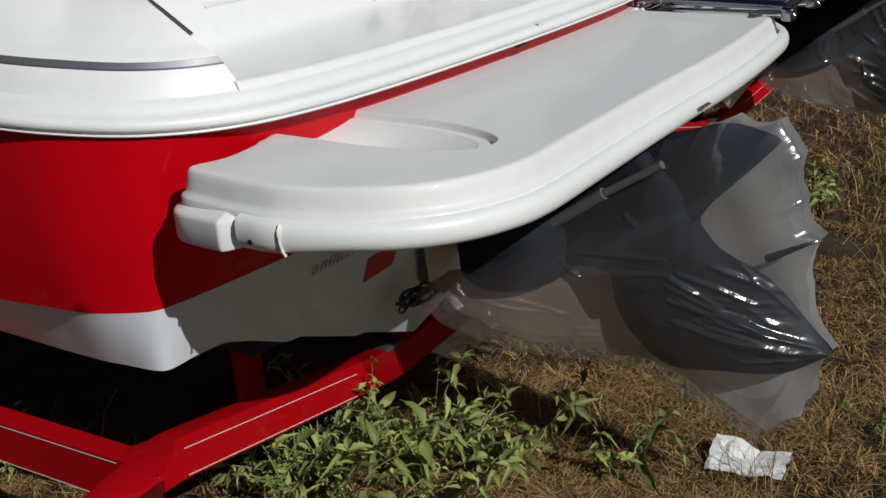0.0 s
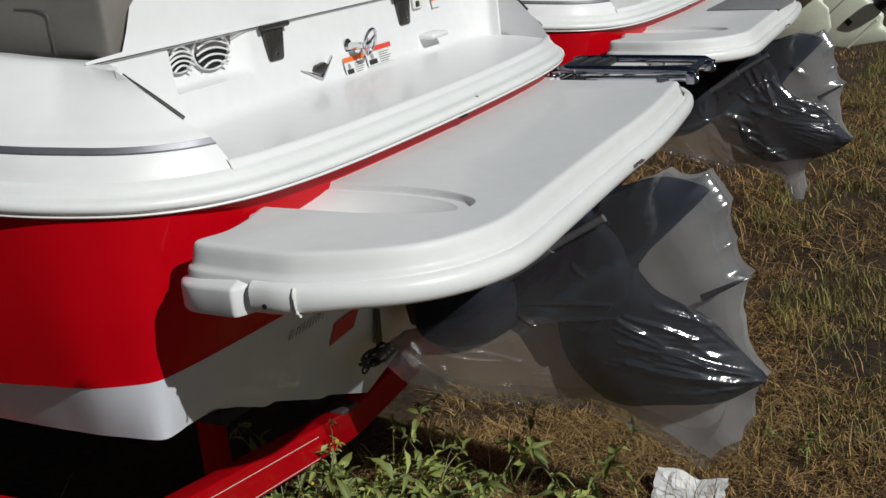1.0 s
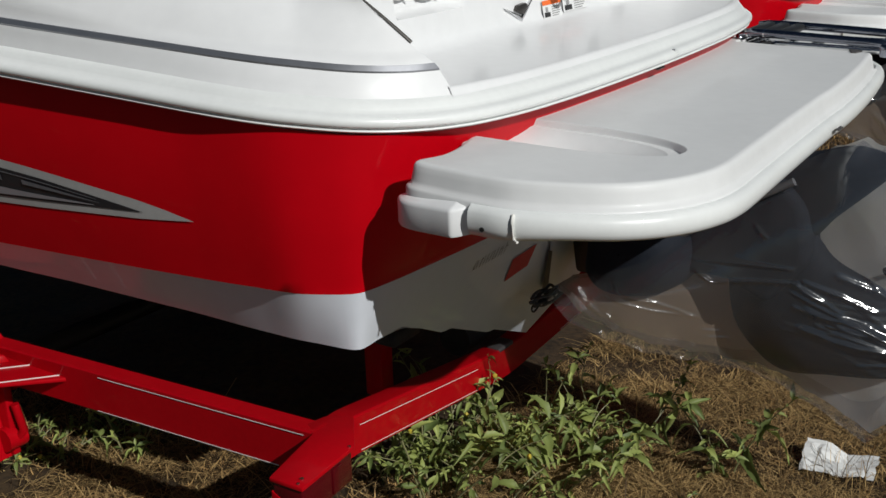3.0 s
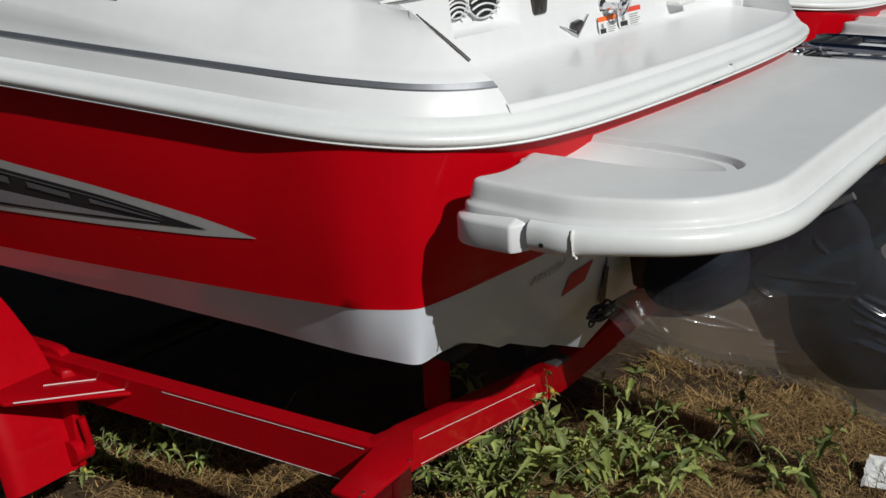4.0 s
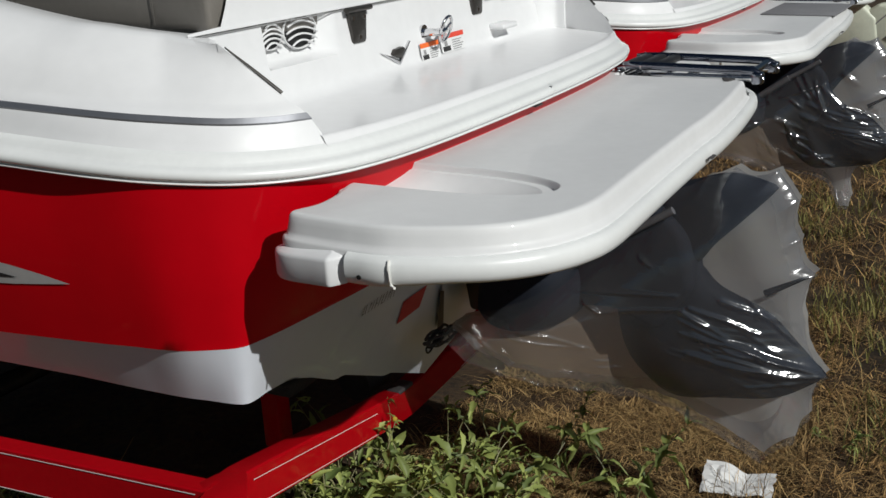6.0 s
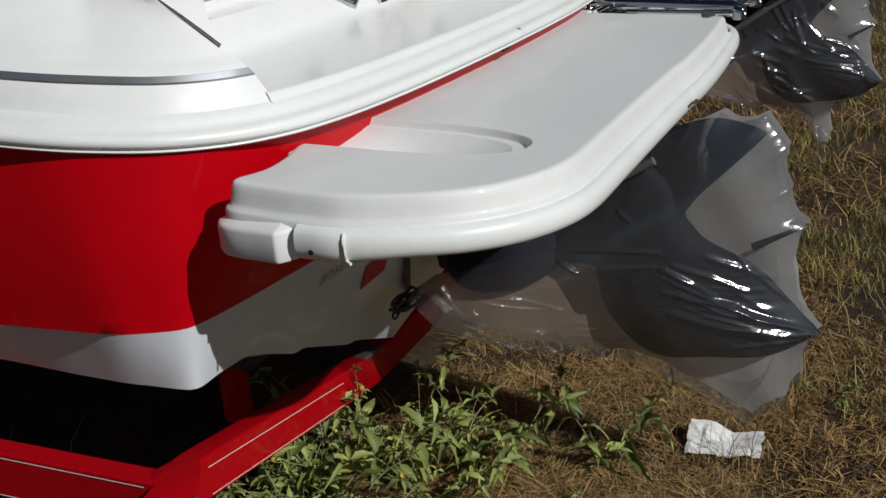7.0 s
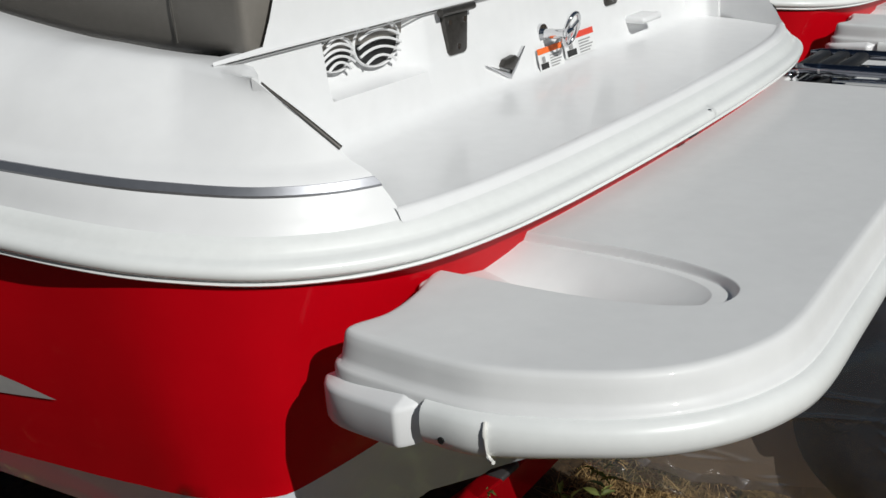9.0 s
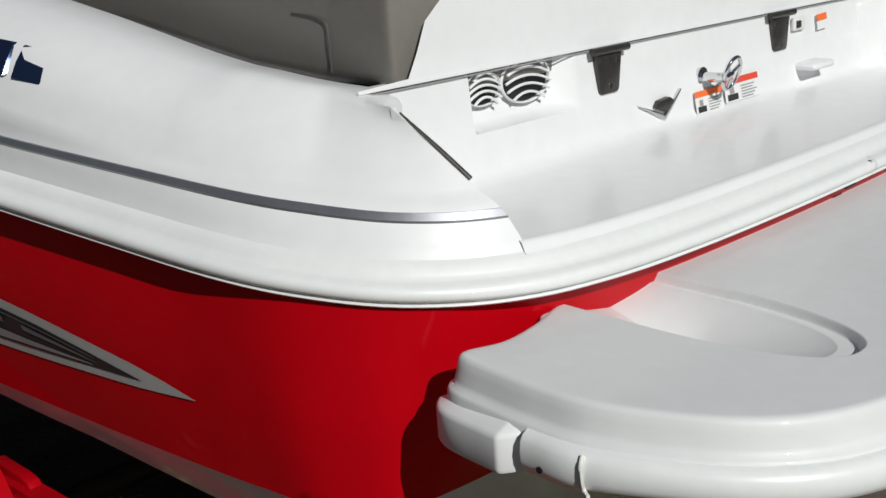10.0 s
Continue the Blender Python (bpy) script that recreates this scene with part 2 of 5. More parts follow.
def spline(ctrl, n):
    """Catmull-Rom through the control points, n points evenly by length."""
    c = np.array(ctrl, float)
    c = np.vstack([2 * c[0] - c[1], c, 2 * c[-1] - c[-2]])
    out = []
    for i in range(1, len(c) - 2):
        t = np.linspace(0, 1, 24, endpoint=False)[:, None]
        a, b, d, e = c[i - 1], c[i], c[i + 1], c[i + 2]
        out.append(0.5 * (2 * b + (d - a) * t + (2 * a - 5 * b + 4 * d - e) * t ** 2 + (3 * b - a - 3 * d + e) * t ** 3))
    q = np.vstack(out + [c[-2][None]])
    s = np.r_[0, np.cumsum(np.linalg.norm(np.diff(q, axis=0), axis=1))]
    u = np.linspace(0, s[-1], n)
    return np.stack([np.interp(u, s, q[:, k]) for k in range(q.shape[1])], 1)


def box(name, lo, hi, material, parent=None, label="", bevel=0.004, turn=None, pitched=True, segments=2):
    bm = bmesh.new()
    bmesh.ops.create_cube(bm, size=1)
    lo, hi = np.array(lo, float), np.array(hi, float)
    for v in bm.verts:
        v.co = Vector((np.array(v.co) * (hi - lo)).tolist())
    if bevel:
        bmesh.ops.bevel(bm, geom=bm.edges[:], offset=bevel, segments=segments, profile=0.5, affect="EDGES")
    m = (turn or Matrix()).copy()
    vs = [tuple(m @ v.co + Vector(((lo + hi) / 2).tolist())) for v in bm.verts]
    fs = [[v.index for v in f.verts] for f in bm.faces]
    bm.free()
    return finish(name, vs, fs, material, parent, label, pitched=pitched, sharp=50)


def prism(name, outline, lo, hi, axis, material, parent=None, label="", bevel=0.0, pitched=True, segments=2, taper=1.0):
    """A flat outline (2D) given depth along an axis."""
    bm = bmesh.new()
    place = {"x": lambda a, b, d: (d, a, b), "y": lambda a, b, d: (a, d, b), "z": lambda a, b, d: (a, b, d)}[axis]
    c = np.mean(np.array(outline, float), axis=0)
    low = [bm.verts.new(place(*p, lo)) for p in outline]
    high = [bm.verts.new(place(*(c + (np.array(p) - c) * taper), hi)) for p in outline]
    n = len(outline)
    bm.faces.new(low[::-1])
    bm.faces.new(high)
    for i in range(n):
        bm.faces.new((low[i], low[(i + 1) % n], high[(i + 1) % n], high[i]))
    bmesh.ops.recalc_face_normals(bm, faces=bm.faces[:])
    if bevel:
        bmesh.ops.bevel(bm, geom=bm.edges[:], offset=bevel, segments=segments, profile=0.5, affect="EDGES")
    bm.verts.index_update()
    vs, fs = [tuple(v.co) for v in bm.verts], [[v.index for v in f.verts] for f in bm.faces]
    bm.free()
    return finish(name, vs, fs, material, parent, label, pitched=pitched, sharp=35)


def smooth01(a, b, x):
    t = np.clip((np.asarray(x, float) - a) / (b - a), 0, 1)
    return t * t * (3 - 2 * t)


def thing(name, label, category, group="", at=(0, 0, 0)):
    e = new(name)
    e.empty_display_size = 0.2
    e.location = at
    return tagged(e, label, category, group)

# ---- the boat: x runs aft, y to starboard, z up; the origin lies under the stern's middle ----
MID = -0.03                                       # the boat's middle line


def mirrored(p):
    q = np.array(p, float)
    q[..., 1] = 2 * MID - q[..., 1]
    return q


HALF = [(0.325, MID), (0.322, -0.3), (0.31, -0.6), (0.285, -0.82), (0.235, -0.98), (0.13, -1.122), (0.0, -1.206),
        (-0.15, -1.256), (-0.4, -1.295), (-0.8, -1.348), (-1.2, -1.395), (-1.8, -1.44), (-2.6, -1.40), (-3.8, -1.14), (-4.8, -0.62), (-5.3, MID)]
PORT = spline(HALF, 260)                          # plan of the rub rail, middle of the stern to the bow
RING = np.vstack([PORT[::-1], mirrored(PORT)[1:]])  # bow, port side, stern, starboard side, bow


def rail_z(x):
    """The sheer: level across the stern, rising towards the bow."""
    u = np.clip(0.22 - np.asarray(x, float), 0, 9)
    u = u * u / (u + 0.05)
    return 1.272 + 0.081 * u - 0.0095 * u * u


def outward(p):
    t = np.gradient(p, axis=0)
    n = np.stack([-t[:, 1], t[:, 0]], 1)
    n /= np.linalg.norm(n, axis=1)[:, None]
    return n if (n * (p - (-2, 0))).sum() > 0 else -n


RING_N = outward(RING)
PORT_N = outward(PORT)


def swept(profile, path=RING, normal=RING_N, zs=None):
    """Points of a profile (outward, up) carried along a plan path."""
    zs = rail_z(path[:, 0]) if zs is None else zs
    pr = np.array(profile, float)
    xy = path[:, None] + normal[:, None] * pr[None, :, :1]
    z = zs[:, None] + pr[None, :, 1]
    return np.dstack([xy, z])


HULL_X = (-1.8, -1.2, -0.8, -0.4, -0.15, 0.02, 0.12)      # stations of the flared side, with the tuck-in of its lines
CHINE_IN = (0.245, 0.225, 0.205, 0.17, 0.137, 0.105, 0.095)
BOOT_IN = (0.18, 0.145, 0.112, 0.082, 0.068, 0.046, 0.037)
STRAKE_OFF = (0.0, 0.285, 0.325, 0.598, 0.64, 0.78, 0.88, 0.94, 1.06)   # transom's foot: height over the distance from the middle, with two strake steps
STRAKE_Z = (0.39, 0.516, 0.522, 0.645, 0.648, 0.717, 0.758, 0.764, 0.770)


def chine(p, n):
    """The lower edge of the hull's wall for points of the plan with their outward normals."""
    x, y = p[:, 0], p[:, 1]
    off = np.abs(y - MID)
    aft = smooth01(-0.02, 0.19, x)
    side = p - n * (np.interp(x, HULL_X, CHINE_IN) * np.clip(off / 0.7, 0, 1))[:, None]
    z_tran = np.interp(off * 0.955, STRAKE_OFF, STRAKE_Z)
    tran = np.stack([0.41 * z_tran - 0.278, MID + (y - MID) * 0.955], 1)        # the transom rakes forward to its foot
    z = (0.772 + 0.32 * smooth01(-2.6, -5.2, x)) * (1 - aft) + z_tran * aft
    return np.c_[side * (1 - aft[:, None]) + tran * aft[:, None], z]


def boot(p):
    x = p[:, 0]
    z = np.interp(x, (-2.6, -1.8, -1.2, -0.8, -0.4, -0.15, 0.02, 0.12, 0.18, 0.25), (0.81, 0.842, 0.872, 0.888, 0.903, 0.911, 0.913, 0.914, 0.914, 0.916))
    return z + 0.32 * smooth01(-2.6, -5.2, x)


def hull_lap(x):
    """How far the hull's top stands in from the rail."""
    return 0.041 - 0.026 * smooth01(-0.32, 0.04, x) * smooth01(0.29, 0.15, x)


def hull_lines(p, n):
    """Chine, boot line and top edge of the hull's wall."""
    x = p[:, 0]
    top = np.c_[p - n * hull_lap(x)[:, None], rail_z(x) - 0.004]
    low, bz = chine(p, n), boot(p)
    f = np.clip((bz - low[:, 2]) / (top[:, 2] - low[:, 2]), 0.03, 0.9)
    tran = low + (top - low) * f[:, None]
    side = np.c_[p - n * (np.interp(x, HULL_X, BOOT_IN) * np.clip(np.abs(p[:, 1] - MID) / 0.7, 0, 1))[:, None], bz]
    aft = smooth01(-0.05, 0.15, x)[:, None]
    return low, side * (1 - aft) + tran * aft, top


def build_hull(boat):
    low, edge, top = hull_lines(RING, RING_N)
    zero = np.zeros(len(RING))
    lip = np.c_[RING_N * (0.016 * smooth01(0.0, -0.25, RING[:, 0]))[:, None], zero]      # the red stands proud of the white band
    white = [low + (edge - lip - low) * k for k in np.linspace(0, 1, 7)]
    red = [edge - lip, edge - lip * 0.4 - (0, 0, 0.0005)] + [edge + (top - edge) * k + np.c_[RING_N * 0.012 * math.sin(math.pi * k), zero] for k in np.linspace(0, 1, 14)]
    # the bottom: a rolled chine and then the V down to the keel
    keel_z = 0.385 + 0.855 * smooth01(-3.0, -5.3, low[:, 0]) ** 1.5
    bottom = []
    rise = np.interp(np.abs(low[:, 1] - MID), STRAKE_OFF, STRAKE_Z) - 0.385
    for k in np.linspace(0, 1, 25):
        y = low[:, 1] * (1 - k) + MID * k
        z = keel_z + (low[:, 2] - keel_z) * (np.interp(np.abs(y - MID), STRAKE_OFF, STRAKE_Z) - 0.385) / rise
        z = np.minimum(z + 0.003 * smooth01(0, 0.04, k), low[:, 2])
        bottom.append(np.c_[np.minimum(low[:, 0], 0.41 * z - 0.278), y, z])
    grid("hull_topside", np.array(red).transpose(1, 0, 2), RED, boat, "glossy deep red gelcoat hull side", sharp=50)
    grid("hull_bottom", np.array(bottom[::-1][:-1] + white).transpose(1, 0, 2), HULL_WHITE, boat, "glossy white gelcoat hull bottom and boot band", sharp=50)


RAIL_PROFILE = [(-0.045, 0.002), (-0.016, -0.001), (-0.007, 0.001), (-0.0035, 0.004), (-0.0045, 0.0068), (-0.0085, 0.0078), (-0.0075, 0.0095), (-0.001, 0.012), (0.0025, 0.017),
                (0.0030, 0.0235), (0.0005, 0.030), (-0.0055, 0.0345), (-0.013, 0.037), (-0.019, 0.0395), (-0.0235, 0.0455), (-0.029, 0.054), (-0.035, 0.0595), (-0.042, 0.0635)]
SIDE_F = [0, .006, .012, .016, .018, .022, .05, .056, .064, .09, .125, .19, .36, .70, .89, 1.0]
SIDE_Z = [.0635, .0725, .081, .090, .098, .114, .130]
AFT_F = [0, .03, .05, .075, .10, .15, .21, .28, .33, .37, .42, .50, .68, .85, .94, 1.0]
AFT_Z = [.0635, .0725, .081, .0905, .099, .115, .130, .142, .147, .155, .165, .180, .213, .243, .260, .270]
SEAM_Y = -0.933


def coaming(sign=1):
    """The deck's side, wrapped round the quarter and ending at the seam: rows along the plan, columns upwards."""
    keep = PORT[(PORT[:, 1] <= SEAM_Y + 0.004) & (PORT[:, 0] > -4.6)]
    nrm = outward(PORT)[(PORT[:, 1] <= SEAM_Y + 0.004) & (PORT[:, 0] > -4.6)]
    base = keep - nrm * 0.042
    x = keep[:, 0]
    w = smooth01(-0.75, 0.10, x)
    cx = np.where(x > -0.3, -0.3 + (x + 0.3) * (0.3 / 0.547), x)
    cy = -1.0 + 0.85 * np.minimum(0, keep[:, 1] + 1.215)
    cy = np.where(x < -2.0, np.maximum(cy, keep[:, 1] + 0.1), cy)
    rise = 0.12 * np.clip(-0.35 - x, 0, 1.0)
    ridge = 0.128 + 0.085 * np.clip((-0.15 - x) / 1.05, 0, 1.5)       # the character line draws away from the stripe
    peak = np.maximum(0.276 + rise, ridge + 0.05)
    cols = []
    for k in range(16):
        f = SIDE_F[k] * (1 - w) + AFT_F[k] * w
        if k < 7:
            side = SIDE_Z[k]
        elif k < 10:
            side = (0.130 + (ridge - 0.130) * 0.45, ridge - 0.003, ridge + 0.008)[k - 7]
        else:
            side = ridge + 0.008 + (peak - ridge - 0.008) * (0.10, 0.32, 0.70, 0.93, 0.985, 1.0)[k - 10]
        dz = side * (1 - w) + AFT_Z[k] * w
        px, py = base[:, 0] + (cx - base[:, 0]) * f, base[:, 1] + (cy - base[:, 1]) * f
        cols.append(np.c_[px, py, rail_z(x) + dz])
    top = cols[-1]
    shelf = (0.12 + 0.88 * smooth01(0.20, 0.07, x))
    for dy, dz in ((0.03, -0.001), (0.085, -0.008), (0.108, -0.018), (0.116, -0.032), (0.118, -0.21)):
        cols.append(top + np.c_[0 * x, dy * shelf, dz * (shelf if dz > -0.1 else 1 + 0 * x)])
    g = np.array(cols).transpose(1, 0, 2)
    return g if sign > 0 else mirrored(g)


def build_deck(boat):
    for sign in (1, -1):
        g = coaming(sign)
        grid("side_deck", g, WHITE, boat, "glossy white moulded side deck", sharp=55)
        end = g[0]                                # the profile at the seam
        foot = end.copy()
        foot[:, 2] = 1.335
        grid("quarter_end", np.array([end, foot]), WHITE, boat)
        # silver stripe between the two lines of the moulding, 2 mm proud
        n = min(len(g), 175)
        a, b = g[:n, 5], g[:n, 6]
        out = np.cross(b - a, np.gradient(a, axis=0))
        out /= np.linalg.norm(out, axis=1)[:, None] + 1e-9
        if out[60, 1] * sign > 0:
            out = -out
        wide = np.linspace(0.72, 0.62, n)[:, None]
        s = np.stack([a - (b - a) * 0.15, a + out * 0.003, a + (b - a) * wide + out * 0.003, a + (b - a) * (wide + 0.1)], 1)
        grid("accent_stripe", s, SILVER, boat, "brushed silver accent stripe along the deck moulding", sharp=25)
        up = spline(end[10:15] + (0.002, 0.001, 0.003), 14)
        tube("quarter_trim", up, 0.0038 - 0.0022 * np.linspace(0, 1, 14) ** 3, BRUSHED, boat, "dark chrome trim strip", sides=6)
    # aft deck: ledge, cove and the upright wall that carries vents, hinges and labels
    ys = np.linspace(-0.942, 0.925, 300)
    xs = np.interp(ys, *sorted_stern())
    pocket = 0.036 * (smooth01(-0.41, -0.50, ys) - smooth01(-0.713, -0.722, ys))
    rows = []
    for y, xo, pk in zip(ys, xs, pocket):
        z0 = 1.272
        prof = [(xo - 0.038, z0 + .0600), (xo - 0.042, z0 + .0630), (xo - 0.0445, z0 + .0700), (xo - 0.0475, z0 + .0765), (xo - 0.052, z0 + .0800), (xo - 0.060, z0 + .0805), (xo - 0.0645, z0 + .0785),
                (xo - 0.0685, z0 + .0745), (xo - 0.074, z0 + .0735)]
        a = xo - 0.082
        cove = 0.020 * min(1.3, max(0.0, (-0.888 - y) / 0.045)) ** 2       # the deck sweeps up to the quarter in a soft cove
        for k in np.linspace(0, 1, 8):
            prof.append((a + (-0.030 - a) * k, z0 + .0735 + 0.0095 * k + cove * min(1, k * 5)))
        for ang in np.linspace(10, 80, 6):
            r = radians(ang)
            prof.append((-0.034 - 0.036 * math.sin(r), z0 + .0835 + 0.032 * (1 - math.cos(r))))
        prof += [(-0.071, 1.400), (-0.0755, 1.442), (-0.0785 - pk * 0.8, 1.449), (-0.0815 - pk, 1.460), (-0.090 - pk, 1.546), (-0.15 - pk, 1.547)]
        rows.append([(px, y, pz) for px, pz in prof])
    grid("aft_deck", rows, WHITE, boat, "glossy white aft deck with a curved cove wall", sharp=40, flip=True)
    # plain deck that closes the boat over the cockpit and the bow
    stations = np.linspace(-0.3, -5.15, 40)
    px, py = PORT[:, 0][::-1], -PORT[:, 1][::-1]
    deck = []
    for x in stations:
        wdt = min(0.97, max(0.02, np.interp(x, px, py) - 0.1))
        z = 1.47 + 0.16 * float(smooth01(-1.6, -2.6, x))
        deck.append([(x, MID + wdt * k, z + 0.05 * (1 - k * k)) for k in np.linspace(-1, 1, 13)])
    grid("foredeck", deck, WHITE, boat, "plain white deck", sharp=50)
    # engine hatch with its up-sloping aft face
    hy = np.linspace(-1, 1, 40)
    hatch = []
    for k in hy:
        lip = k * (0.985 if k < 0 else 0.925)
        edge = [(-0.0892, lip, 1.549), (-0.0870, lip, 1.5503), (-0.0868, lip, 1.5535), (-0.0885, lip, 1.5555)]
        inner = [(-0.0905, k * 0.868, 1.560), (-0.092, k * 0.843, 1.60), (-0.096, k * 0.815, 1.65), (-0.100, k * 0.76, 1.69), (-0.108, k * 0.68, 1.74), (-0.125, k * 0.64, 1.775),
                 (-0.16, k * 0.62, 1.787), (-1.6, k * 0.62, 1.79)]
        hatch.append([(-0.14, lip, 1.549)] + edge + inner)
    grid("engine_hatch", hatch, WHITE, boat, "white moulded engine hatch with a thin dark lip", sharp=45)
    tube("hatch_gasket", [(-0.087, y, 1.546) for y in np.linspace(-0.975, 0.915, 30)], 0.0016, INK_GREY, boat, sides=6)
    # sunpad cushion
    thing_part_cushion(boat)


def thing_part_cushion(boat):
    ang = np.linspace(0, 2 * np.pi, 64, endpoint=False)
    sq = lambda c: np.sign(c) * np.abs(c) ** 0.22
    rows = []
    for x, s in ((-0.110, 0.90), (-0.112, 0.96), (-0.120, 0.99), (-0.132, 1.0), (-0.20, 1.0), (-0.255, 1.0), (-0.262, 0.994), (-0.269, 1.0), (-0.5, 1.004), (-0.9, 1.004), (-1.7, 1.0), (-1.78, 0.97), (-1.8, 0.7)):
        y = (0.885 - 0.09 * (1 - s)) * sq(np.cos(ang))
        z = 1.645 + 0.130 * (0.3 * s + 0.7) * sq(np.sin(ang)) + 0.09 * float(smooth01(-0.3, -1.2, x))
        rows.append(np.c_[np.full(64, x), y, z])
    pad = grid("sunpad_cushion", rows, VINYL, boat, "taupe vinyl sunpad cushion with piping", close_v=True, cap=True, sharp=60)
    tube("piping", spline([(-0.262, -0.887, 1.56), (-0.262, -0.889, 1.62), (-0.266, -0.888, 1.645), (-0.30, -0.887, 1.655), (-0.36, -0.886, 1.658)], 20), 0.0013, PIPING, pad, sides=6)
    return pad


def sorted_stern():
    p = PORT[(PORT[:, 0] > 0.1)]
    full = np.vstack([p[::-1], mirrored(p)[1:]])
    full = full[np.argsort(full[:, 1])]
    return full[:, 1], full[:, 0]


def build_rail(boat):
    grid("rub_rail", swept(RAIL_PROFILE), RAIL, boat, "white vinyl rub rail with a groove", sharp=35)
    grid("rail_gasket", swept([(-0.05, 0.003), (-0.018, 0.0005), (-0.018, -0.003), (-0.05, -0.003)]), GASKET, boat, "thin dark gasket under the rail")
    # joint caps at the stern's middle
    for y in (0.02,):
        cap = swept([(d + 0.0012, z + 0.0005) for d, z in RAIL_PROFILE[1:14]],
                    *stern_piece(y + 0.010, y + 0.020), zs=np.full(4, 1.272))
        grid("rail_joint", cap, RAIL, boat, "white rail joint cap")
    for y in (0.012,):
        xo = np.interp(y, *sorted_stern())
        tube("rail_screw", [(xo - 0.006, y, 1.306), (xo + 0.0005, y, 1.3065)], 0.0028, CHROME, boat, sides=8)
    xo = np.interp(-0.04, *sorted_stern())
    box("rail_drain", (xo - 0.03, -0.06, 1.261), (xo - 0.016, -0.015, 1.2665), BLACK, boat, bevel=0.002)


def stern_piece(y0, y1):
    y = np.linspace(y0, y1, 4)
    x = np.interp(y, *sorted_stern())
    p = np.stack([x, y], 1)
    return p, np.tile((1.0, 0.0), (4, 1))


# ---- swim platform ----
P_TOP = 1.235
P_HALF = [(0.232, MID), (0.230, -0.5), (0.220, -0.80), (0.214, -0.875), (0.236, -0.96), (0.243, -1.04), (0.224, -1.10), (0.240, -1.121), (0.31, -1.130),
          (0.38, -1.134), (0.46, -1.130), (0.55, -1.100), (0.635, -1.052), (0.70, -0.985), (0.742, -0.90), (0.760, -0.80), (0.755, -0.6), (0.745, -0.3), (0.738, MID)]


def ring_of(ctrl, n):
    half = spline(ctrl, n)
    return np.vstack([half, mirrored(half)[::-1][1:-1]])


P_RING = ring_of(P_HALF, 2240)
P_RING[:, 0] -= 0.095 * np.clip(P_RING[:, 1] / 0.85, 0, 1.3) ** 1.6 * smooth01(0.42, 0.72, P_RING[:, 0])   # the aft edge draws in by the ladder
# finer columns across the scooped step, coarser ones elsewhere
P_RING = P_RING[[i for i in range(len(P_RING)) if i % 4 == 0 or (-0.90 < P_RING[i, 1] < -0.62) or (0.56 < P_RING[i, 1] < 0.84)]]
P_N = np.roll(P_RING, -1, 0) - np.roll(P_RING, 1, 0)
P_N = np.stack([P_N[:, 1], -P_N[:, 0]], 1)
P_N /= np.linalg.norm(P_N, axis=1)[:, None]
if (P_N * (P_RING - (0.5, 0))).sum() < 0:
    P_N = -P_N


def scoop(x, y):
    q = ((np.maximum(0, x - 0.36) / 0.292) ** 2.3 + (np.abs(y + 0.760) / 0.108) ** 2.3) ** (1 / 2.3)
    d = 0.016 * smooth01(1.01, 0.970, q) + 0.066 * np.clip((0.865 - q) / 0.865, 0, 1) ** 0.85 * (0.25 + 0.75 * smooth01(0.20, 0.40, x))
    pocket = 0.022 * smooth01(0.695, 0.712, y) * smooth01(1.045, 1.03, y) * smooth01(0.262, 0.275, x)
    return -(d + pocket)


